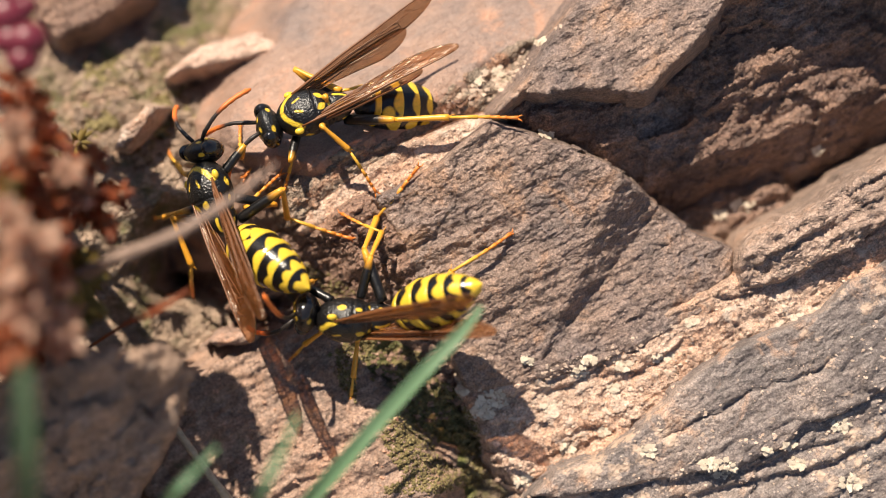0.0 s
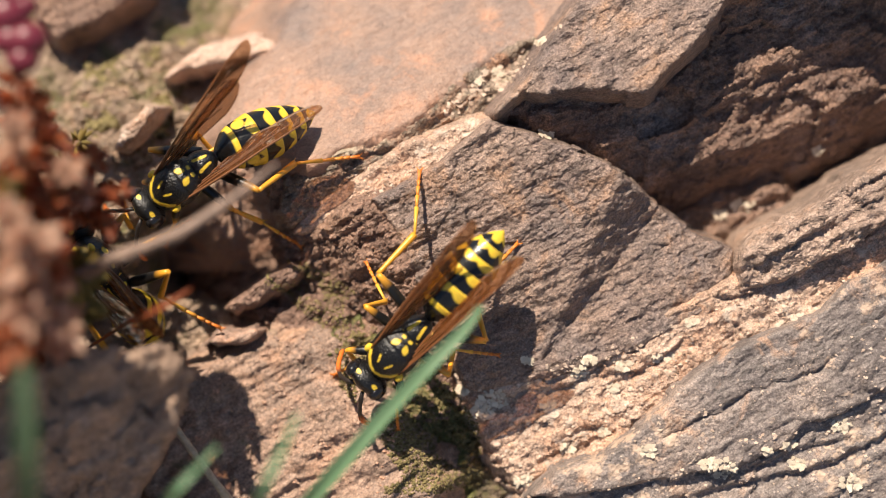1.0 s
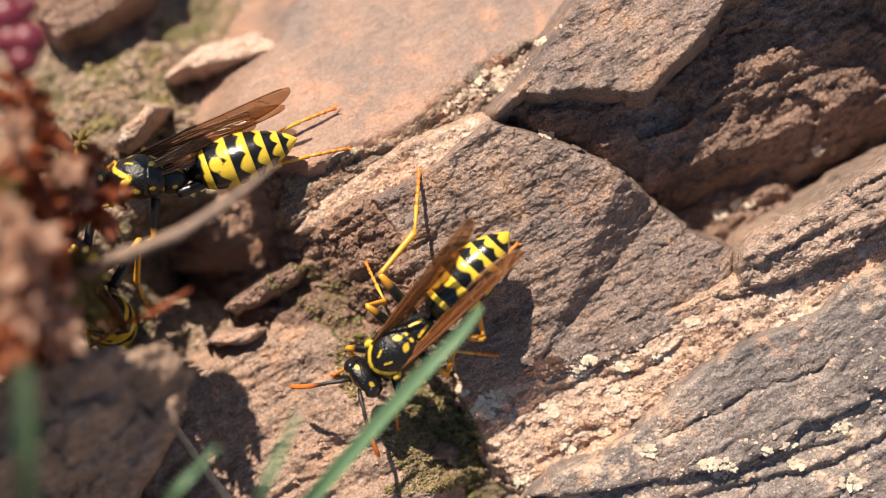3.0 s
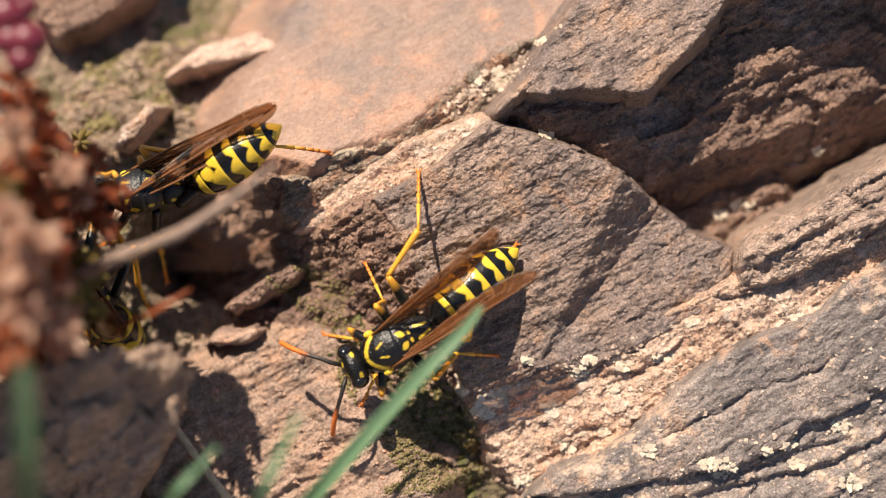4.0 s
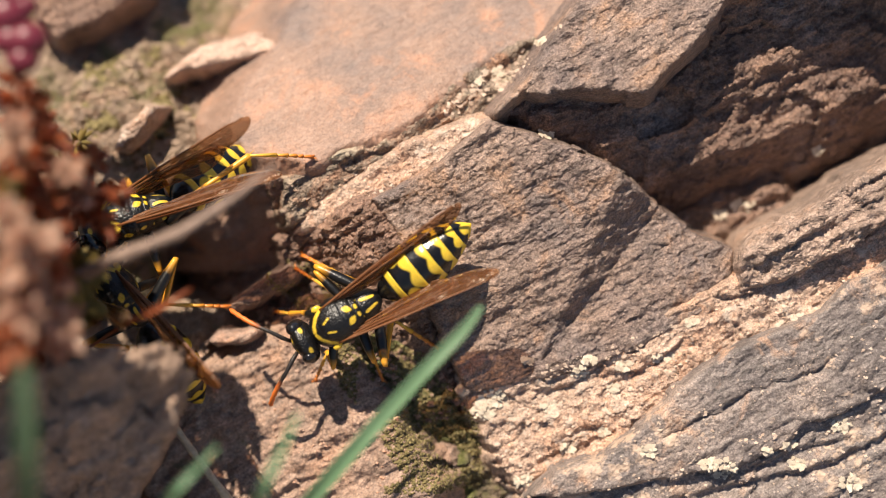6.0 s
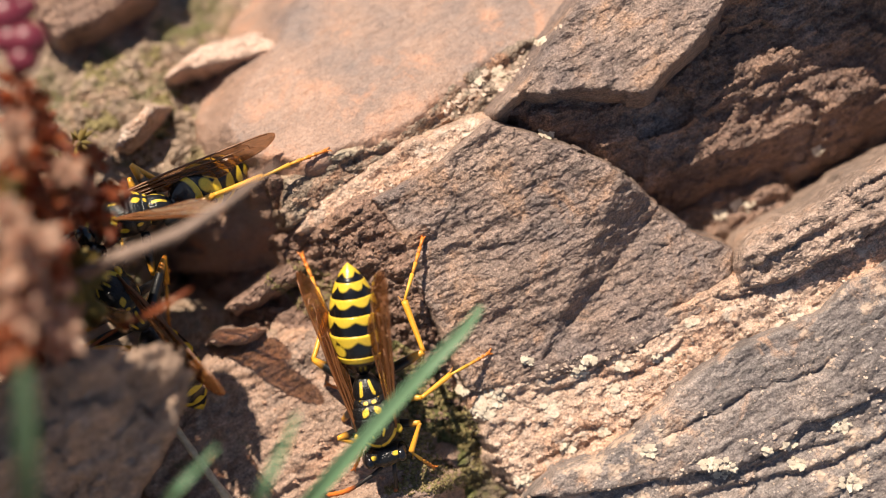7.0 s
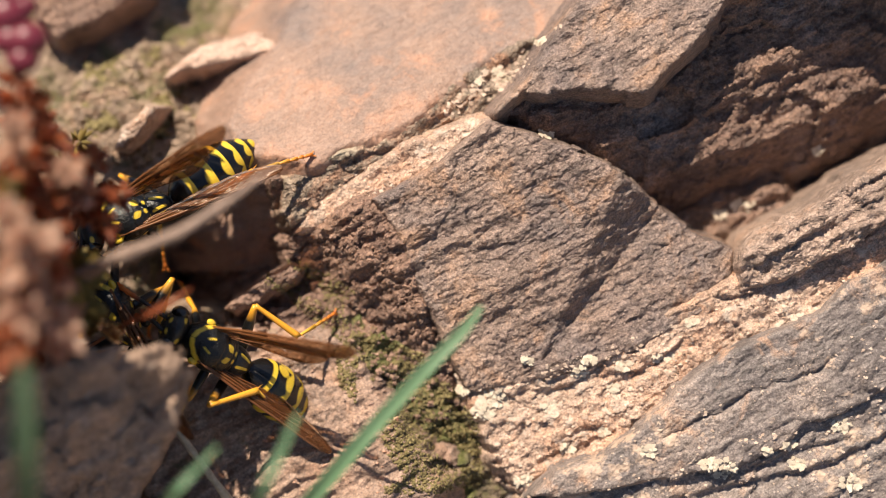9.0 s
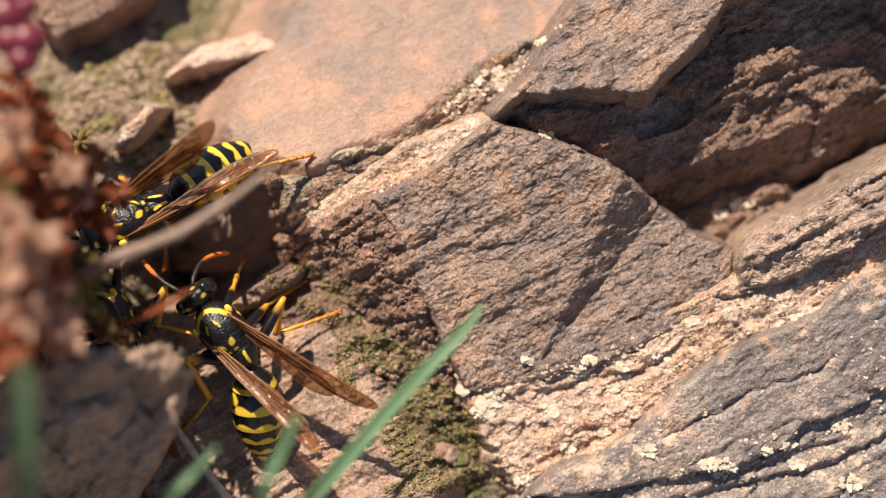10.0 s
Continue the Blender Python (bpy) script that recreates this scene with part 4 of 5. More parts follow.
R = [RED_LEAF, RED_LEAF, TAN_LEAF]
shoot_plant("dry_plant", "red-brown dry leafy plant close to the lens", (-32, 4, -7), [(-28.06, 11.2, 13.3), (-27, 8.99, 13), (-27.31, 7.54, 18.7), (-25.97, 7.01, 11.5), (-27.28, 5.17, 15.3), (-24.76, 5.26, 13), (-23.9, 5.88, 7), (-26.52, 3.78, 12.6), (-24.67, 3.74, 7), (-22.22, 3.75, 6.5), (-25.56, 1.91, 12.7), (-27.31, 2.18, 18.7), (-23.2, 1.6, 6.5), (-27.25, 9.83, 11.7)],
            R, 1.45, 0.34, 5, per=44, spread=0.55, nearer=8.0)
shoot_plant("dry_plant", "tan and rust coloured dry plant rooted in the soil bank", (-33, -6, -8), [(-25.04, 0.38, 23), (-26.07, -1, 23), (-24.39, -0.32, 19), (-24.93, -2.46, 19), (-24.54, -1.49, 10), (-24.16, -3.77, 10), (-25.73, -4.12, 23), (-24.04, -4.96, 19), (-26.42, -6.19, 23)],
            [TAN_LEAF, TAN_LEAF, RED_LEAF, TAN_LEAF, OLIVE, OLIVE], 2.0, 0.6, 6, per=44, spread=0.55, nearer=4.0)
shoot_plant("moss_clump", "olive brown moss shoots among dry leaves", (-33, -2, -8), [(-24.77, -2.9, 15), (-24.78, -2.34, 4.1), (-24.21, -4.41, 14), (-26.55, 6.27, 15.3), (-25.45, 7.55, 4.8), (-26.21, 4.15, 24), (-24.1, -1.16, 3.4)],
            [OLIVE], 1.1, 0.16, 7, per=46)


# Mostly past the left edge of the view; added to shade the tall stone.
shoot_plant("dry_plant", "rust brown plant mostly out of view, added to shade the tall stone", (-46, -4, -8), [(-33.06, 0.74, 20), (-29.41, -1.01, 22), (-30.67, -2.71, 24), (-28.02, -3.45, 22), (-29.99, -5.11, 24), (-31.88, -5.37, 26), (-28.37, -5.89, 22), (-30.53, -0.98, 26), (-29.87, 1.45, 20)],
            [RED_LEAF, TAN_LEAF], 2.2, 0.6, 8, per=52, spread=0.6, nearer=4.0)
leaf = blade([(-28.18, -8.45, -6), (-22.0, -5.3, 8), (-19.4, -4.3, 15), (-17.8, -3.5, 16.5), (-16.1, -2.5, 17)], (0.2, 0.22, 0.42, 0.45, 0.12), "curled reddish dry leaf on a thin stalk", RED_LEAF)
leaf.name = "dry_leaf"
tagged(leaf, category="leaf", group="dry leaves")


def berry_cluster():
    plant = new("stonecrop", None)
    base = Vector((-34.53, 12.19, -4))
    plant.matrix_world = Matrix.Translation(place(*base)) @ PLAN.to_4x4()
    tagged(plant, "stonecrop sprig with round crimson fleshy leaves", "plant")
    st = Shape().tube([(0, 0, 0), (0.8, 1.2, 8), (2.2, 3.0, 17), (3.6, 5.2, 23.5)], (0.4, 0.35, 0.3, 0.25), 7)
    part("stem", st.mesh("stem", DRY), plant)
    for x, y, r in ((12, 25, 1.5), (48, 70, 1.35), (20, 70, 1.2), (40, 105, 1.05), (5, -8, 1.4), (42, 12, 0.85)):
        c = Vector((-27.32, 15.37, 22)) + Vector((x, -y, 0)) * 0.0348 - base
        b = Shape().blob(c, (r, r * 0.85, r * 0.85), 16, 10)
        part("fleshy_leaf", b.mesh("fleshy_leaf", BERRY), plant)


# Out of view above the bank; added only to cast shade on the hollow.
shoot_plant("dry_plant", "unseen rust brown plant added to shade the hollow", (-41.76, 21.26, -6), [(-26.43, 20.03, 14), (-24.77, 19.33, 15), (-23.48, 20.25, 15), (-25.32, 20.83, 16), (-23.08, 19.8, 13)],
            R, 2.2, 0.6, 9, per=22)
berry_cluster()


# ---- lichens, moss and grit ----
def lichen_flake(u, v, size, seed, label="pale green-white lichen rosette on slate"):
    rnd = random.Random(seed)
    s = Shape()
    h0 = float(surface(np.array([u]), np.array([v]))[0])
    n = int(14 + size * 34)
    px, py = [], []
    for i in range(n):
        a, r = rnd.uniform(0, 6.283), size * math.sqrt(rnd.random())
        px.append(u + math.cos(a) * r * 1.2)
        py.append(v + math.sin(a) * r * 0.8)
    hs = surface(np.array(px), np.array(py))
    for x, y, h in zip(px, py, hs):
        c = Vector((x - u, y - v, h - h0 + 0.03))
        k, n0, r0 = 11, len(s.v), rnd.uniform(0.1, 0.27)
        tilt = Vector((rnd.gauss(0, 0.13), rnd.gauss(0, 0.13), 0))
        ring = []
        for j in range(k):
            t = 6.283 * j / k
            r = r0 * (0.45 + 0.85 * rnd.random())
            ring.append((math.cos(t) * r, math.sin(t) * r))
        for lift, grow in ((-0.07, 0.8), (0.01, 1.0)):
            for a, b in ring:
                s.v.append(c + Vector((a * grow, b * grow, lift + a * tilt.x + b * tilt.y + 0.1 * math.hypot(a, b) * (lift > 0))))
                s.m.append(0)
        s.v.append(c + Vector((0, 0, 0.035)))
        s.m.append(0)
        for j in range(k):
            q = (j + 1) % k
            s.f.append((n0 + j, n0 + q, n0 + k + q, n0 + k + j))
            s.f.append((n0 + k + j, n0 + k + q, n0 + 2 * k))
    ob = new("lichen", s.mesh("lichen", LICHEN, smooth=False))
    ob.matrix_world = Matrix.Translation(place(u, v, h0)) @ PLAN.to_4x4()
    return tagged(ob, label, "lichen", "lichens on the rocks")


for i, (u, v, r) in enumerate(((29.02, -12.86, 0.55), (20.24, -15.96, 0.9), (19.22, -15.55, 0.5), (29.71, -17.02, 0.7), (3.59, -11.06, 1.0), (2.9, -12, 0.7), (15.67, -7.92, 0.32), (16.57, -7.88, 0.3),
                               (5.88, -17.02, 0.5), (7.8, -11.59, 0.4), (6.16, -8.12, 0.35), (10.04, -8.94, 0.5), (10.65, -8.12, 0.4), (14.73, -14.57, 0.5), (11.67, -13.35, 0.4), (9.22, -14.65, 0.45),
                               (1.47, -10.37, 0.4), (22.69, 3.31, 0.7), (21.06, 2.69, 0.4), (28.33, 7.47, 0.35), (7.51, 8.29, 0.45), (7.18, 15.14, 0.3), (4.12, 13.1, 0.35), (2.69, 12.29, 0.3),
                               (25.14, -14.24, 0.35), (18.2, -5.27, 0.4), (13.31, -8.53, 0.5), (25.76, -15.67, 0.5), (23.51, -14.65, 0.35), (12.49, -10.16, 0.4))):
    lichen_flake(u, v, r, 100 + i)


def grit(name, zone, count, size, mat, seed, label, flat=0.55, on=surface):
    """Loose grains that lie on the rocks within an outline."""
    rnd = np.random.RandomState(seed)
    us, vs = [p[0] for p in zone], [p[1] for p in zone]
    U = rnd.uniform(min(us), max(us), count * 3)
    V = rnd.uniform(min(vs), max(vs), count * 3)
    ok = (outline_distance(U, V, zone) < 0) & (gnoise(U * 0.35, V * 0.35, seed) > -0.12)
    U, V = U[ok][:count], V[ok][:count]
    H = on(U, V)
    base = Vector((float(np.mean(us)), float(np.mean(vs)), float(np.mean(H))))
    s = Shape()
    ico = [Vector(p).normalized() for p in ((0, 0, 1), (0, 0, -1), (1, 0, 0.2), (-1, 0, -0.1), (0, 1, 0.1), (0, -1, -0.2))]
    tri = ((0, 2, 4), (0, 4, 3), (0, 3, 5), (0, 5, 2), (1, 4, 2), (1, 3, 4), (1, 5, 3), (1, 2, 5))
    for u, v, h in zip(U, V, H):
        r = size * rnd.uniform(0.4, 1.0) ** 2 * 1.4
        n0 = len(s.v)
        if mat is CRUST:
            # a ragged flat flake with a thin edge
            k = 9
            reach = r * rnd.uniform(0.5, 1.3, k)
            tip = rnd.normal(0, 0.16, 2)
            for drop, grow in ((-0.1, 1.05), (flat * r * 0.4, 0.8)):
                for j in range(k):
                    t = 6.283 * j / k
                    x, y = math.cos(t) * reach[j] * grow, math.sin(t) * reach[j] * grow * 0.8
                    s.v.append(Vector((u + x, v + y, h + drop + x * tip[0] + y * tip[1])) - base)
            s.v.append(Vector((u, v, h + flat * r * 0.62)) - base)
            s.m.extend([0] * (2 * k + 1))
            for j in range(k):
                q = (j + 1) % k
                s.f.append((n0 + j, n0 + q, n0 + k + q, n0 + k + j))
                s.f.append((n0 + k + j, n0 + k + q, n0 + 2 * k))
            continue
        sc = rnd.uniform(0.6, 1.3, (6,))
        a = rnd.uniform(0, 6.28)
        ca, sa = math.cos(a), math.sin(a)
        for p, k in zip(ico, sc):
            s.v.append(Vector((u + (p.x * ca - p.y * sa) * r * k, v + (p.x * sa + p.y * ca) * r * k * 0.8, h + p.z * r * flat + r * 0.1)) - base)
            s.m.append(0)
        s.f.extend(tuple(n0 + i for i in t) for t in tri)
    ob = new(name, s.mesh(name, mat, smooth=mat is MOSS))
    ob.matrix_world = Matrix.Translation(place(*base)) @ PLAN.to_4x4()
    return tagged(ob, label, "grit", kind="stuff")


grit("grit", [(3.92, -17.51), (8.82, -13.43), (13.71, -10.16), (19.02, -5.67), (21.06, -2.82), (32, 2.08), (32, -0.78), (25.14, -5.27), (18.2, -8.94), (12.9, -13.84), (8, -16.69)], 900, 0.17, ROCK_SEAM, 1, "sandy orange grit along the seam")
grit("crust_grains", [(1.88, -10.57), (8.82, -8.12), (19.02, -4.86), (18.2, -8.12), (12.08, -13.02), (5.96, -17.1)], 620, 0.2, CRUST, 2, "pale lichen grains scattered over the block foot", 0.1)
grit("crust_grains", [(12.9, -13.02), (21.06, -10.57), (32, -4.86), (32, -17.92), (8.82, -17.92)], 560, 0.15, CRUST, 3, "pale lichen grains on the lower slab", 0.18)
grit("grit", [(-19.76, -13.02), (-12.41, -6.49), (-5.88, -6.49), (-1.8, -14.65), (-3.43, -17.92), (-18.53, -17.92)], 200, 0.25, ROCK_PINK, 4, "pinkish grit on the low rock")
grit("grit", [(-11.59, 4.53), (-3.43, 7.39), (0.65, 8.2), (-3.43, 4.53), (-9.14, 2.08)], 90, 0.18, ROCK_SEAM, 5, "orange grit on the shelf")
grit("grit", [(-12.41, 0.45), (-5.88, 1.67), (-2.61, -2.41), (1.88, -11.39), (-0.98, -13.84), (-5.88, -8.12), (-9.96, -4.86)], 450, 0.28, ROCK_RED, 6, "reddish crumbs on the flank")
grit("crust_grains", [(-0.16, 10.24), (3.51, 13.51), (8.82, 16.37), (8.41, 15.14), (4.73, 11.88), (0.65, 9.02)], 300, 0.22, CRUST, 7, "grey lichen grains on the ledge", 0.4)
grit("grit", [(-29.55, 15.55), (-12.41, 16.37), (-10.78, 9.84), (-16.49, 6.16), (-27.1, 6.57)], 1300, 0.75, SOIL, 8, "crumbs of dry soil on the bank", on=ground_height)
grit("moss", [(-8.2, -6.0), (-5.06, -6.4), (-0.57, -8.12), (2.69, -13.02), (3.1, -17.92), (-4.24, -17.92), (-4.6, -13.02), (-7.6, -10.2)], 5200, 0.15, MOSS, 9, "olive green moss on the crumbling rock")
grit("moss", [(-28.73, 14.33), (-15.67, 17.18), (-13.22, 16.78), (-15.67, 7.39), (-27.1, 7.8)], 1300, 0.45, MOSS, 10, "green moss on the soil bank", on=ground_height)
grit("moss", [(-12.6, -0.6), (-9.4, -1.2), (-5.88, -3.63), (-2.61, -8.12), (0.24, -14.24), (-3.43, -14.65), (-5.88, -8.12), (-10.6, -4.6), (-13.2, -2.4)], 3400, 0.13, MOSS, 11, "thin moss at the foot of the flank")


# ---- movement ----
TIMES = [i / 10 for i in range(int(SECONDS * 10) + 1)]


def track(rows):
    """Rows of time and numbers, spread over even steps."""
    t = [r[0] for r in rows]
    return np.stack([np.interp(TIMES, t, [r[k] for r in rows]) for k in range(1, len(rows[0]))], 1)


def onto_rock(spots, floor):
    """Points of the plane of focus, carried along their sight lines down to the highest rock close by."""
    spots = np.asarray(spots, float).reshape(-1, 2)
    w = np.zeros(len(spots))
    for _ in range(4):
        k = 1 - w / DIST
        high = [surface(spots[:, 0] * k + du, spots[:, 1] * k + dv) for du, dv in ((0, 0), (0.35, -0.5), (-0.35, -0.5), (0, -1.1))]
        w = np.maximum(np.max(high, axis=0) + 0.45, floor)
    k = 1 - w / DIST
    return np.stack([spots[:, 0] * k, spots[:, 1] * k, w], 1)


def turn(rx=0.0, ry=0.0, rz=0.0):
    return Euler((radians(rx), radians(ry), radians(rz))).to_matrix()


def body_pose(u, v, w, heading, pitch, roll):
    m = PLAN @ turn(rz=heading) @ turn(ry=-pitch) @ turn(rx=-roll)
    return Matrix.Translation(place(u, v, w)) @ m.to_4x4()


def aim(at, x_axis, hint):
    """Pose with the x axis along a direction and z towards a hint."""
    x = x_axis.normalized()
    y = hint.cross(x).normalized()
    z = x.cross(y)
    return Matrix.Translation(at) @ Matrix((x, y, z)).transposed().to_4x4()


def leg_pose(kind, side, foot, knees):
    """Thigh, lower leg and foot poses for a foot point in the wasp's space, in millimetres."""
    at, _, (f, t, ta) = LEGS[kind]
    hip = Vector((at[0], at[1] * side, at[2]))
    flat = hip - foot
    rise = Vector((0, 0, 1))
    back = Vector((flat.x, flat.y, 0)).normalized()
    ankle = foot + (back * 0.8 + rise * 0.42).normalized() * ta * 0.97
    reach = ankle - hip
    most = (f + t) * 0.985
    if reach.length > most:
        ankle = hip + (foot - hip).normalized() * most
        reach = ankle - hip
    d = max(reach.length, abs(f - t) + 0.15)
    ca = max(-1.0, min(1.0, (f * f + d * d - t * t) / (2 * f * d)))
    way = reach.normalized()
    out = Vector(({"front": 0.25, "mid": 0.1, "hind": 0.45}[kind], 0.7 * side, knees))
    pole = (out - way * out.dot(way)).normalized()
    knee = hip + way * f * ca + pole * f * math.sqrt(1 - ca * ca)
    thigh = aim(hip * 0.001, knee - hip, pole)
    inv = thigh.inverted()
    shin = aim(knee * 0.001, ankle - knee, rise)
    toe = aim(ankle * 0.001, foot - ankle, rise)
    return thigh, inv @ shin, inv @ toe


def move_wasp(k, body, wings, feet, antennae, tuck=1.0, knees=0.4):
    """Rows begin with the time. body: u, v, w, heading, abdomen bearing, pitch, roll, abdomen droop; wings: spread and lift,
    left and right; antennae: yaw and dip of the left one, then of the right one. feet: from, to, and the spot in the plane of focus.
    knees: how far the knees rise."""
    b = track(body)
    wg = track(wings)
    an = track(antennae)
    poses = [body_pose(r[0], r[1], r[2], r[3], r[5], r[6]) for r in b]
    walk(k["root"], list(zip(TIMES, poses)))
    rows_a, rows_h = [], []
    for i, t in enumerate(TIMES):
        bend = b[i][4] - (b[i][3] + 180)
        bend = (bend + 180) % 360 - 180
        rows_a.append((t, Matrix.Translation((-0.0031, 0, -0.0002)) @ turn(rz=bend * 0.85, ry=b[i][7]).to_4x4()))
        rows_h.append((t, Matrix.Translation((0.0023, 0, -0.0002)) @ turn(rz=-bend * 0.15, ry=12).to_4x4()))
    walk(k["abdomen"], rows_a)
    walk(k["head"], rows_h)
    for s in (1, -1):
        rows = []
        for i, t in enumerate(TIMES):
            yaw, dip = (an[i][0], an[i][1]) if s > 0 else (an[i][2], an[i][3])
            rows.append((t, Matrix.Translation((0.00150, 0.00045 * s, 0.00035)) @ turn(rz=s * yaw, ry=dip).to_4x4()))
        walk(k["antenna"][s], rows)
        for fore in (True, False):
            rows = []
            for i, t in enumerate(TIMES):
                spread = wg[i][0] if s > 0 else wg[i][1]
                lift = wg[i][2] if s > 0 else wg[i][3]
                at = (0.0008, 0.00125 * s, 0.00078) if fore else (0.0, 0.0012 * s, 0.0005)
                less = 1.0 if fore else 0.85
                rows.append((t, Matrix.Translation(at) @ turn(rz=-s * spread * less).to_4x4() @ turn(ry=lift * less).to_4x4() @ turn(rx=s * (42 if fore else 26) + 0.9 * b[i][6]).to_4x4()))
            walk(k["wing"][(s, fore)], rows)
    inv = [m.inverted() for m in poses]
    keys, spots = list(k["legs"]), {}
    hd = np.radians(b[:, 3])
    listed = [(key, t0, t1, u, v) for key in keys for t0, t1, u, v in feet.get(key, ())]
    floor = np.array([np.interp((t0 + t1) / 2, TIMES, b[:, 2]) for _, t0, t1, _, _ in listed]) - 7.5
    landed = onto_rock([row[3:] for row in listed], floor)
    for key in keys:
        kind, s = key
        rest = LEGS[kind][1] if s > 0 else (LEGS[kind][1][0], LEGS[kind][1][1] * tuck)
        fu = b[:, 0] + np.cos(hd) * rest[0] - np.sin(hd) * rest[1] * s
        fv = b[:, 1] + np.sin(hd) * rest[0] + np.cos(hd) * rest[1] * s
        hold = []
        cur = (fu[0], fv[0])
        for i in range(len(TIMES)):
            if math.hypot(fu[i] - cur[0], fv[i] - cur[1]) > 2.2:
                cur = (fu[min(i + 1, len(fu) - 1)], fv[min(i + 1, len(fu) - 1)])
            hold.append(cur)
        spots[key] = np.array(hold)
    flat = np.concatenate([spots[key] for key in keys])
    high = np.split(surface(flat[:, 0], flat[:, 1]), len(keys))
    for key, hw in zip(keys, high):
        kind, s = key
        objs, hold = k["legs"][key], spots[key]
        hw = np.maximum(hw, b[:, 2] - 7.5) + 0.45
        for (own, t0, t1, _, _), spot in zip(listed, landed):
            if own == key:
                for i, t in enumerate(TIMES):
                    if t0 - 0.01 <= t <= t1 + 0.01:
                        hold[i], hw[i] = spot[:2], spot[2]
        rows = [[], [], []]
        for i, t in enumerate(TIMES):
            foot = inv[i] @ place(hold[i][0], hold[i][1], hw[i]) * 1000
            for lst, m in zip(rows, leg_pose(kind, s, foot, knees)):
                lst.append((t, m))
        for ob, lst in zip(objs, rows):
            walk(ob, lst)


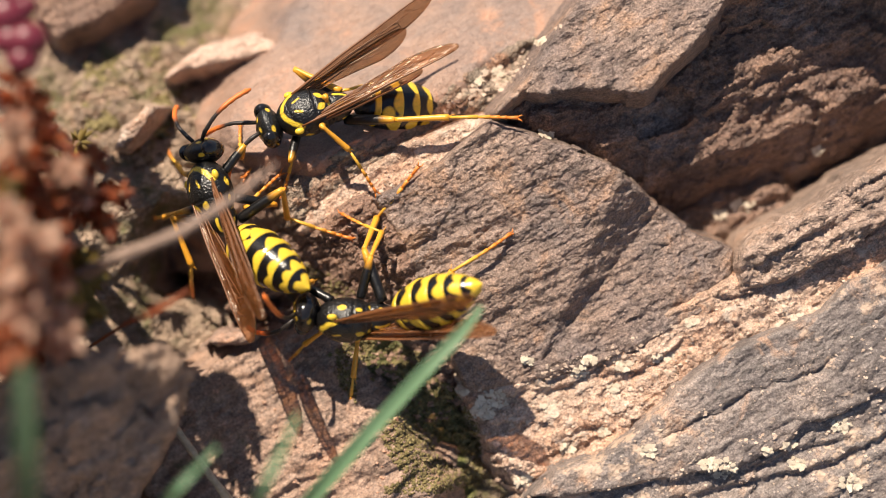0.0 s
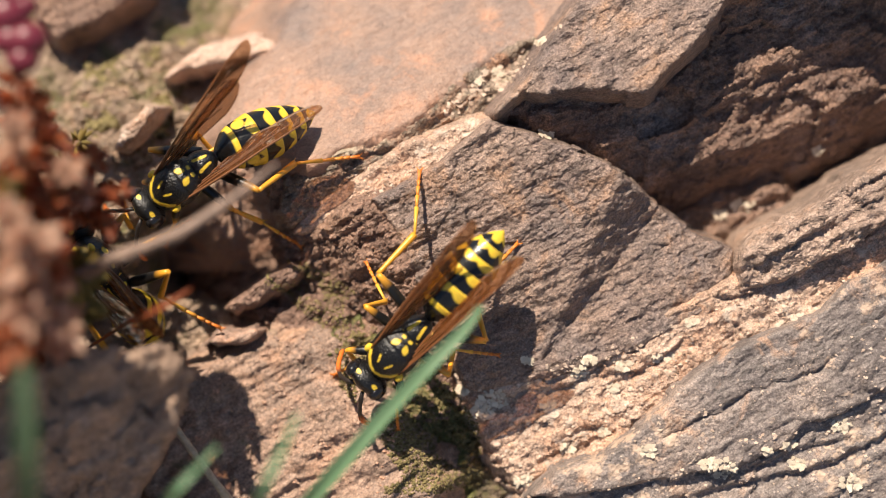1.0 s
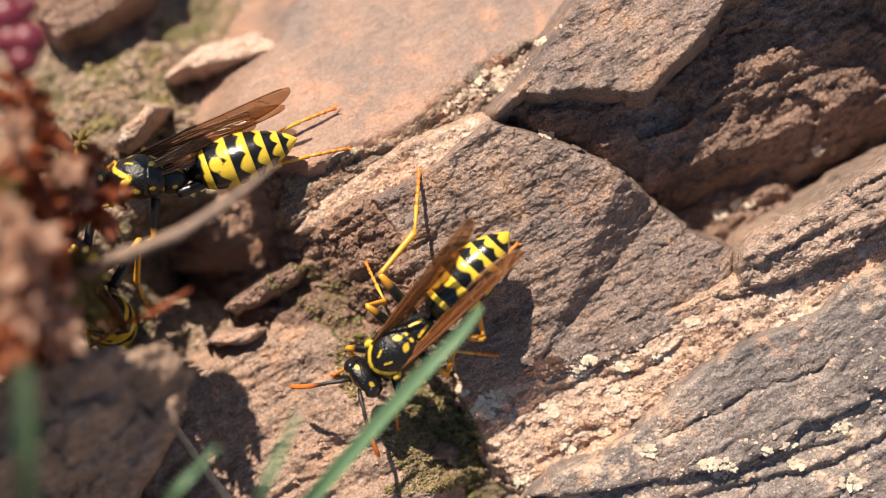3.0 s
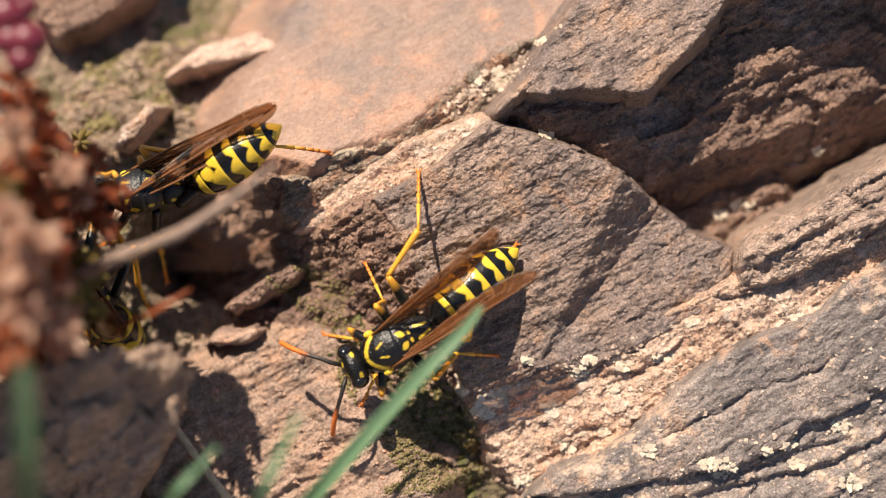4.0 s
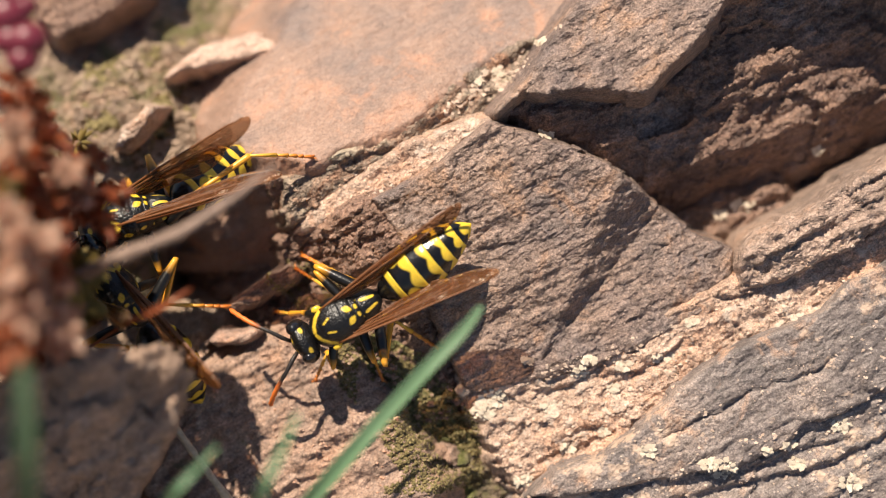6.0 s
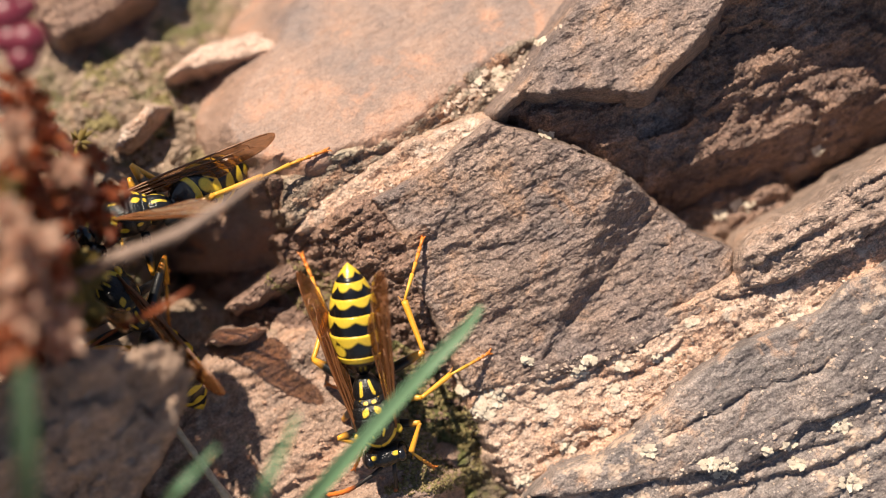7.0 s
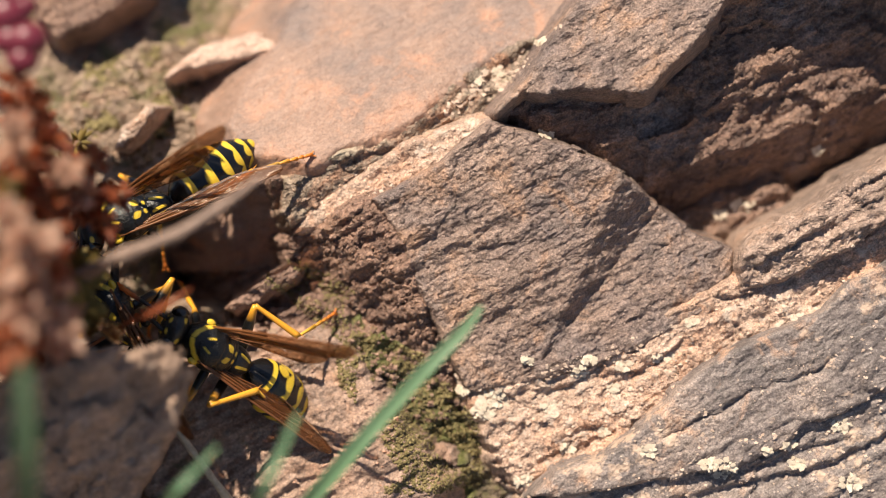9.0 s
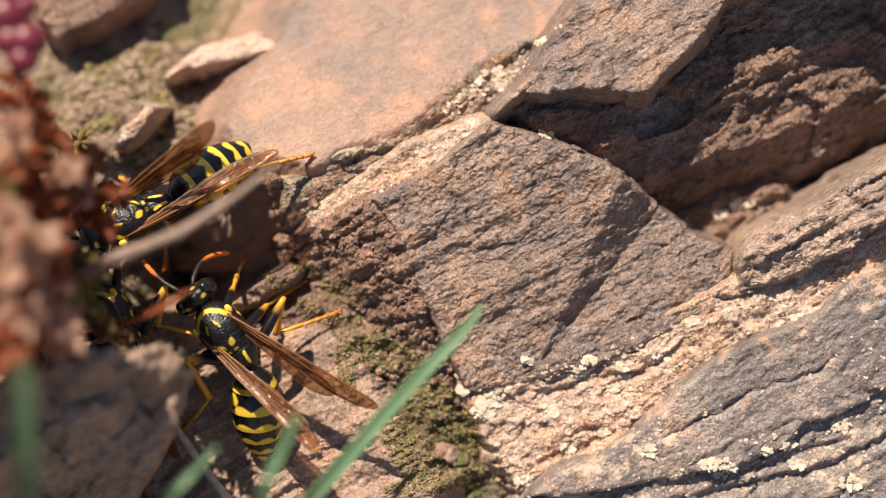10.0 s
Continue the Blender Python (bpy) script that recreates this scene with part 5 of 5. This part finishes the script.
def motions():
    move_wasp(WASP_C, [
        (0, -6.76, -5.03, 2.2, 180.3, 48.7, -0.3, 63.5, 2.4), (0.1, -7.34, -5.66, 2.2, 181.8, 39.8, -3, 56.3, 2.3), (0.2, -5.26, -6.61, 2.2, 205.4, 44, -5.6, 31.1, 2.2),
        (0.3, -3.91, -7.33, 2.2, 220.9, 51.1, -16.3, 9.9, 2.1), (0.4, -3.89, -7.72, 2.2, 233.5, 54.2, -23, 3.8, 2), (0.5, -3.3, -7.77, 2.6, 238, 53.4, -29.7, -0.4, 1.9),
        (0.6, -3.34, -8.11, 2.8, 235, 55.2, -25.5, -0.4, 1.2), (0.8, -3.06, -7.53, 2.8, 229.8, 53.7, -19.3, -0.4, -0.3), (1, -3.38, -7.24, 2.8, 224.6, 50.2, -13, -0.4, -1.7),
        (1.5, -3.43, -7.12, 2.8, 224, 48.5, -10.9, -0.4, -2), (2, -3.5, -7.1, 2.8, 222.8, 50.2, -8.3, -0.6, -2), (2.5, -3.5, -7.1, 2.8, 221.8, 48.6, -7.1, -0.3, -1.3),
        (3.8, -3.29, -7.09, 2.8, 221.7, 47.9, -6.9, -2.9, -5.1), (4, -3.68, -6.87, 2.2, 208.9, 42.1, 2.2, 0.7, -5.7), (4.2, -4.01, -6.67, 2.2, 205, 40.3, 2.3, 3.5, -4.3),
        (4.3, -4.89, -6.44, 2.2, 194.1, 33.9, 5.3, 4, -3.7), (4.5, -5.62, -4.58, 2.4, 179.2, 22.1, 5.4, 6.8, -2.3), (4.8, -9.3, -4.71, 2.4, 184.4, 11.8, 6.6, 3.4, -0.9),
        (5, -10.28, -4.32, 2.4, 184.9, 6, 7.3, 1.9, 0), (5.1, -9.18, -4.35, 2.4, 186.4, 9.7, 4.9, 1.9, 0.6), (5.2, -4.63, -5.76, 2.2, 225, 44.4, -3.6, -0.1, 1.2),
        (5.3, -4.13, -5.59, 2.2, 227.5, 46.1, -4, -0.1, 1.7), (5.5, -3.54, -6.39, 2.2, 239.6, 58.5, -6.9, -0.1, 2.9), (5.6, -5.66, -4.86, 2.2, 210.7, 33.4, -1.9, -0.1, 2.8),
        (5.7, -7.57, -3.32, 2.2, 179.9, 7.3, 3.2, 3.8, 2.7), (6.2, -7.18, -6.18, 2, 231.8, 60.7, -6.7, -0.3, 2.3), (6.8, -5.1, -10.72, 1, 290.9, 110, -10.6, -0.6, 1.8),
        (6.9, -5.08, -11.28, 1, 289.1, 105.9, -12.6, -0.6, 1.7), (7, -4.9, -12.08, 1, 284.3, 96.8, -14.6, -0.6, 1.6), (7.1, -5.23, -12.62, 0.5, 277.5, 90.9, -13.5, -1.3, -1.3),
        (7.2, -5.71, -12.03, 0.5, 274.8, 89.1, -10.5, -2, -4.1), (7.3, -6.07, -12.73, 0.5, 270.1, 85.3, -9.4, -2.7, -6.9), (7.4, -8.34, -12.5, 0.5, 236.3, 60.5, -2.3, -1.4, -9.8),
        (7.5, -10.08, -10.24, 1, 206.6, 33.6, 8.7, -0.1, -12.6), (7.6, -10.77, -8.66, 1.5, 182.2, 10, 9.1, 0.3, -10), (7.7, -12.75, -7.04, 2, 170.8, -3.7, 7.5, -1.2, -11.4),
        (7.8, -12.79, -4.8, 2, 158.5, -35.3, 7.9, -2.7, -20.7), (8, -14.01, -4.76, 2, 160.7, -45.6, 6.6, -1.8, -19.5), (8.2, -15.77, -6.07, 1.5, 170, -41.9, 6.2, -6, -21.3),
        (8.5, -16.58, -5.55, 1.5, 156.5, -48.8, 7.5, -6.4, -25), (8.8, -17.34, -6.37, 1.5, 158.5, -43.3, 16.6, -9.8, -21.9), (9, -16.55, -7.06, 1.5, 149.8, -40.3, 24.7, -10.8, -20.5),
        (9.2, -18.05, -6.55, 1.5, 161.3, -41.3, 19.4, -9.5, -24.1), (9.5, -17.81, -5.43, 1.5, 161.6, -52.7, 14.4, -5.4, -27.5), (9.8, -14.57, -5.94, 1.5, 129.2, -84.6, 7.8, 7.7, -14.4),
        (10, -15.71, -5.83, 1.5, 128.6, -93.9, 6.1, 13.9, -13.7)],
        [(0, -27, 40, 9, 10), (0.5, 4, 1, 8, 11), (1, 0, 5, 7, 14), (1.5, -1, 4, 6, 18), (2, -2, 5, 6, 16), (2.5, -2, 6, 4, 20), (4, -6, 11, 18, 28), (4.5, -9, 17, 5, 29), (5, -2, 8, 14, 28),
        (5.5, 4, 5, 7, 13), (7, 8, 5, 14, -7), (7.5, 14, 13, 25, 28), (8, 10, 13, 26, 7), (8.5, 12, 7, 10, 21), (9, 6, 16, 2, 62), (9.5, 12, 3, 19, 48), (10, -18, 21, 26, 7)],
        {("hind", -1): [(0, 5.75, -1.75, 5.64), (6, 7.65, -10.23, -0.44), (7.75, 8.3, -4.18, 1.5), (8.4, 8.6, -11.57, -4.06), (8.7, 10, -7.63, -4.64)],
         ("mid", -1): [(0, 0.25, -7.35, 2.21), (0.3, 4.35, -5.65, -0.95), (4.4, 5.15, -5.06, 3.91), (5.2, 5.75, -5.76, -0.19), (6.8, 7.3, -8.4, -9.86), (7.4, 7.65, -11.39, -3.11), (7.8, 8.2, -10.44, -1.35), (8.4, 8.7, -15.08, -1.07), (8.9, 9.6, -18.61, -5.35)],
         ("front", -1): [(1.8, 2.2, -7.43, -6.28), (4.8, 5.1, -11.5, -1.49)],
         ("hind", 1): [(0, 0.3, 4.89, 0.75), (0.4, 4.2, 5.36, 0.36), (4.3, 5.15, 5.12, 0.39), (5.2, 5.75, 5.25, 3.5), (6.8, 7.3, -1.43, 0.76), (7.4, 7.65, 1.45, -6.06), (7.8, 8.7, -9.03, -14.51), (8.8, 9.2, -11.25, -12.62), (9.3, 9.65, -9.15, -14.34), (9.8, 10, -18.78, -13.17)],
         ("mid", 1): [(0.5, 4.2, 4.02, -7.74), (4.3, 5.15, 3.94, -8.05), (5.2, 5.75, 4.26, -6.21), (6.8, 7.3, 3.42, -7.58), (7.4, 7.6, -2.35, -16.62), (7.8, 8.2, -14.56, -8.74), (8.4, 8.7, -14.38, -11.62), (8.8, 9.2, -19.39, -12.59), (9.3, 9.65, -19.2, -13.17), (9.8, 10, -18.23, -9.17)],
         ("front", 1): [(6.9, 7.2, -0.59, -15.92), (7.4, 7.6, -10.69, -14.16), (7.8, 8.2, -17.9, -8.63), (8.3, 8.7, -19.13, -10.78)]},
        [(0, 24, -1, 39, -19), (0.5, 44, 26, 5, 11), (1, 2, 40, 6, 67), (1.5, 9, 13, 18, -2), (2, 27, 29, -2, 59), (2.5, 50, -17, -3, 5), (4, 21, 16, 19, 11), (4.5, 33, 4, 2, 2),
        (5, 14, 2, -16, -14), (5.5, 26, 1, 24, -5), (7, -37, 31, 43, 11), (7.5, 0, 16, 40, -9), (8, -4, -3, -24, 39), (8.5, -1, 26, -23, 41), (9, -56, 74, -17, 33), (9.5, 38, 0, 17, 33),
        (10, -8, 23, 1, 76)])
    move_wasp(WASP_A, [
        (0, -9.73, 9.88, -0.3, 195.8, 9.3, 7.2, -23.1, -25.3), (0.1, -10, 9.72, 0.08, 197.3, 10, 5.5, -26.8, -23.1), (0.2, -11.16, 8.87, 0.26, 197.9, 14.6, 3.8, -24.5, -20.8),
        (0.3, -11.92, 8.51, 0.54, 202.4, 11.3, 2.1, -26.2, -18.5), (0.4, -15.23, 7.18, 0.62, 210, 13.9, 0.3, -15.9, -16.3), (0.5, -17.62, 6, 1, 211.6, 26.6, -9.4, -19.6, -14),
        (0.6, -18.87, 4.97, 1, 211.6, 24.5, -9.9, -14.6, -17.1), (0.8, -18.25, 4.71, 1, 225.6, 37.3, -13.1, -0.8, -23.2), (1, -19.03, 4.77, 1, 215.7, 23.1, -10.2, -0.9, -29.4),
        (1.2, -19.44, 5.82, 1, 206, 20.3, -6.5, -10.9, -9.5), (1.5, -19.33, 7.02, 1, 178.5, 7, 0, -48, 20.3), (1.8, -20.44, 6.76, 0.7, 173.6, 9.5, 2.2, -65.1, 14.4),
        (2, -20.88, 6.41, 0.7, 176.9, 12.5, 3.7, -67.1, 10.5), (2.1, -21.09, 6.31, 0.7, 176.7, 11.9, 4.3, -66.2, 10.8), (2.5, -21.73, 5.52, 1, 179.2, 9.9, 6.7, -63, 12),
        (2.7, -21.74, 5.27, 1, 181.3, 12.7, 5.6, -59.9, 13.6), (3.8, -21.3, 4.88, 1, 185.5, 17.5, -0.5, -47.9, 22.3), (4, -21.72, 4.14, 1, 187.6, 21.3, -1.6, -44.8, 23.9),
        (4.2, -22.99, 3.02, 0.5, 189, 25.8, 0.6, -41.6, 14.3), (4.5, -22.93, 2.43, 0.5, 194.2, 32, 3.8, -37.7, 0), (5, -22.71, 2.2, 0.5, 199.7, 40, -2.4, -22.6, -8.7),
        (5.5, -22.54, 2.24, 0.5, 200.8, 55.8, 3.2, -39, -8.5), (6.8, -22.7, 2.48, 0.5, 195.9, 63.8, 2.5, -51.3, -10.4), (7, -22.72, 2.5, 0.5, 194.8, 65.1, 2.4, -52, -10.7),
        (7.5, -22.79, 2.77, 0.5, 191.7, 66.5, 3.6, -52.9, -11.2), (8, -22.79, 2.81, 0.5, 192.3, 64.6, 3.6, -52.2, -10.8), (8.2, -22.76, 2.82, 0.5, 194.1, 57.9, 5.4, -48.7, -16),
        (8.5, -22.59, 2.35, 0.5, 202, 49, 5.1, -15.4, -23.9), (9, -22.71, 2.29, 0.5, 200.9, 45.5, 0.4, -11.2, -20.9), (9.5, -22.6, 1.86, 0.5, 206.4, 41.1, 1.1, -11.2, -20.8),
        (10, -22.59, 2.12, 0.5, 207.7, 43.4, 3.1, -14.9, -21.5)],
        [(0, -8, 14, 14, 17), (0.5, -13, 23, 1, -1), (1, 1, 14, -2, 16), (1.5, 12, 11, 17, 17), (2, -40, 1, 6, 21), (2.5, -30, 8, 8, 20), (4, -13, -4, 23, 23), (4.5, -6, -16, 5, 34),
        (5, -14, -2, 7, 32), (5.5, -6, -20, 5, 34), (7, 46, 3, 22, 5), (7.5, 46, 5, 22, 2), (8, 47, -7, 23, 12), (8.5, -6, -9, 5, 54), (9, -2, -2, 5, 38), (9.5, 0, -2, 5, 35), (10, -1, -8, 7, 42)],
        {("hind", 1): [(0, 0.3, 3.39, 9.59), (0.4, 0.6, -3.4, 6.24), (0.7, 1.7, -6.09, 6.67), (1.8, 2.2, -6.36, 7.26), (2.3, 3.7, -6.96, 7.54), (3.8, 5, -8.3, 7.26), (5.1, 10, -9.49, 6.92)],
         ("hind", -1): [(0.4, 0.6, -4.11, 12.39), (1.8, 3, -9.52, 9.63)],
         ("mid", 1): [(0, 0.2, -4.79, 4.18), (0.3, 0.6, -10.63, 0.79), (0.7, 1.3, -10.31, 0.16)],
         ("front", 1): [(0, 0.2, -11.58, 3.91)],
         ("mid", -1): [(1.3, 4.2, -23.22, 4.53)],
         ("front", -1): [(0, 0.1, -14.45, 5.27)]},
        [(0, -14, 39, -5, 24), (0.5, 0, 39, 0, 39), (1, 1, 38, 1, 38), (1.5, 2, 37, 2, 37), (2, 2, 36, 2, 36), (2.5, 2, 35, 2, 35), (4, 4, 32, 4, 32), (4.5, 4, 31, 4, 31), (5, 5, 30, 5, 30),
        (5.5, 6, 29, 6, 29), (7, 7, 26, 7, 26), (7.5, 8, 25, 8, 25), (8, 8, 24, 8, 24), (8.5, 8, 23, 8, 23), (9, 9, 22, 9, 22), (9.5, 10, 21, 10, 21), (10, 10, 20, 10, 20)], 0.2, 1.2)
    move_wasp(WASP_B, [
        (0, -16.7, 4.08, 0.5, 108.9, -16.2, -0.4, 40.4, 2.8), (0.1, -16.87, 3.96, 0.5, 110.1, -33.6, -0.3, 44.8, -3.3), (0.2, -18.49, 2.76, 0, 117.2, -53.1, -0.3, 47.2, -9.3),
        (0.3, -20.32, 1.75, -0.5, 122.4, -71.5, -0.2, 47.6, -15.4), (0.4, -22.49, -0.7, -1, 131.6, -86.9, -0.2, 42, -21.5), (0.5, -23.46, -1.72, -1, 132.7, -100.8, -0.1, 41.4, -27.5),
        (0.6, -24.13, -2.52, -1, 132.8, -102.9, -0.3, 39.8, -28.1), (0.8, -24.64, -1.67, -1, 131.1, -120.3, -0.7, 42.7, -29.1), (1, -25.14, -1.23, -1, 127.3, -133.6, -5.1, 47.6, -30.2),
        (1.2, -26.18, -0.72, -1, 126.3, -142.7, -7.3, 46.2, -30.1), (1.5, -26.83, -1.39, -1, 122.9, -148.3, -7.6, 45.3, -29.8), (2.5, -26.87, -1.6, -1, 123.7, -146.6, -7.5, 44.6, -29.7),
        (3.8, -25.84, -1.07, -1, 123.3, -141.4, -4.8, 43, -30.6), (4, -26.4, -2.14, -1, 125, -129.1, -3.7, 42.7, -30.7), (4.2, -25.74, -2.9, -0.2, 127, -100.9, -2.5, 30.4, -30.1),
        (4.5, -23.72, -2.69, 1, 132, -69.7, -0.1, 11.9, -29.2), (5, -23.67, -2.81, 1, 132, -68.1, -0, 10.3, -28.5), (5.5, -23.67, -2.81, 1, 132, -68, -0, 10.2, -28.5),
        (7, -23.54, -3.26, 1, 132.1, -67.3, 0.2, 9.1, -26.7), (7.5, -23.54, -3.3, 1, 131.5, -66.5, 0.2, 8.1, -26.2), (8, -23.58, -3.3, 1, 130.9, -67.2, 0.2, 8.5, -26.7),
        (8.5, -23.97, -3.41, 1, 127.5, -77, 0.3, 14.1, -29.5), (9, -23.99, -4.13, 1, 125.7, -87.2, -0, 19.7, -30.3), (9.5, -23.94, -4.64, 1, 122.3, -96.4, 0.1, 23.9, -31),
        (10, -23.94, -4.64, 1, 122.3, -96.4, 0.1, 23.8, -31)],
        [(0, -18, 25, 11, 23), (0.5, -29, 38, 16, 19), (1, -45, 40, 23, 22), (1.5, -47, 42, 25, 26), (2.5, -48, 43, 25, 27), (4, -54, 47, 29, 32), (4.5, -49, 13, 69, 35), (5, -43, 10, 73, 31),
        (5.5, -48, 8, 74, 29), (7, -50, 6, 74, 25), (7.5, -46, -1, 75, 15), (8, -47, -1, 75, 18), (8.5, -59, 0, 69, 16), (9, -67, 1, 63, 19), (9.5, -72, -4, 54, 14), (10, -72, -4, 54, 14)],
        {("hind", -1): [(0, 0.2, -6.76, 0.63), (0.4, 0.6, -14.46, -2.53), (0.8, 2.2, -16.35, -5.88), (2.3, 4.2, -21.17, -4.97), (6.8, 8.3, -19.83, -6.17)],
         ("mid", -1): [(0, 0.2, -11.89, 5.45), (4.3, 4.7, -23.34, -4.5), (4.8, 10, -21.42, -6.42)]},
        [(0, 20, 20, 20, 20), (0.5, 20, 20, 20, 20), (1, 20, 20, 20, 20), (1.5, 19, 20, 19, 20), (2.5, 19, 20, 19, 20), (4, 18, 20, 18, 20), (4.5, 18, 20, 18, 20), (5, 18, 20, 18, 20),
        (5.5, 17, 20, 17, 20), (7, 16, 20, 16, 20), (7.5, 16, 20, 16, 20), (8, 16, 20, 16, 20), (8.5, 16, 20, 16, 20), (9, 16, 20, 16, 20), (9.5, 15, 20, 15, 20), (10, 15, 20, 15, 20)])


motions()
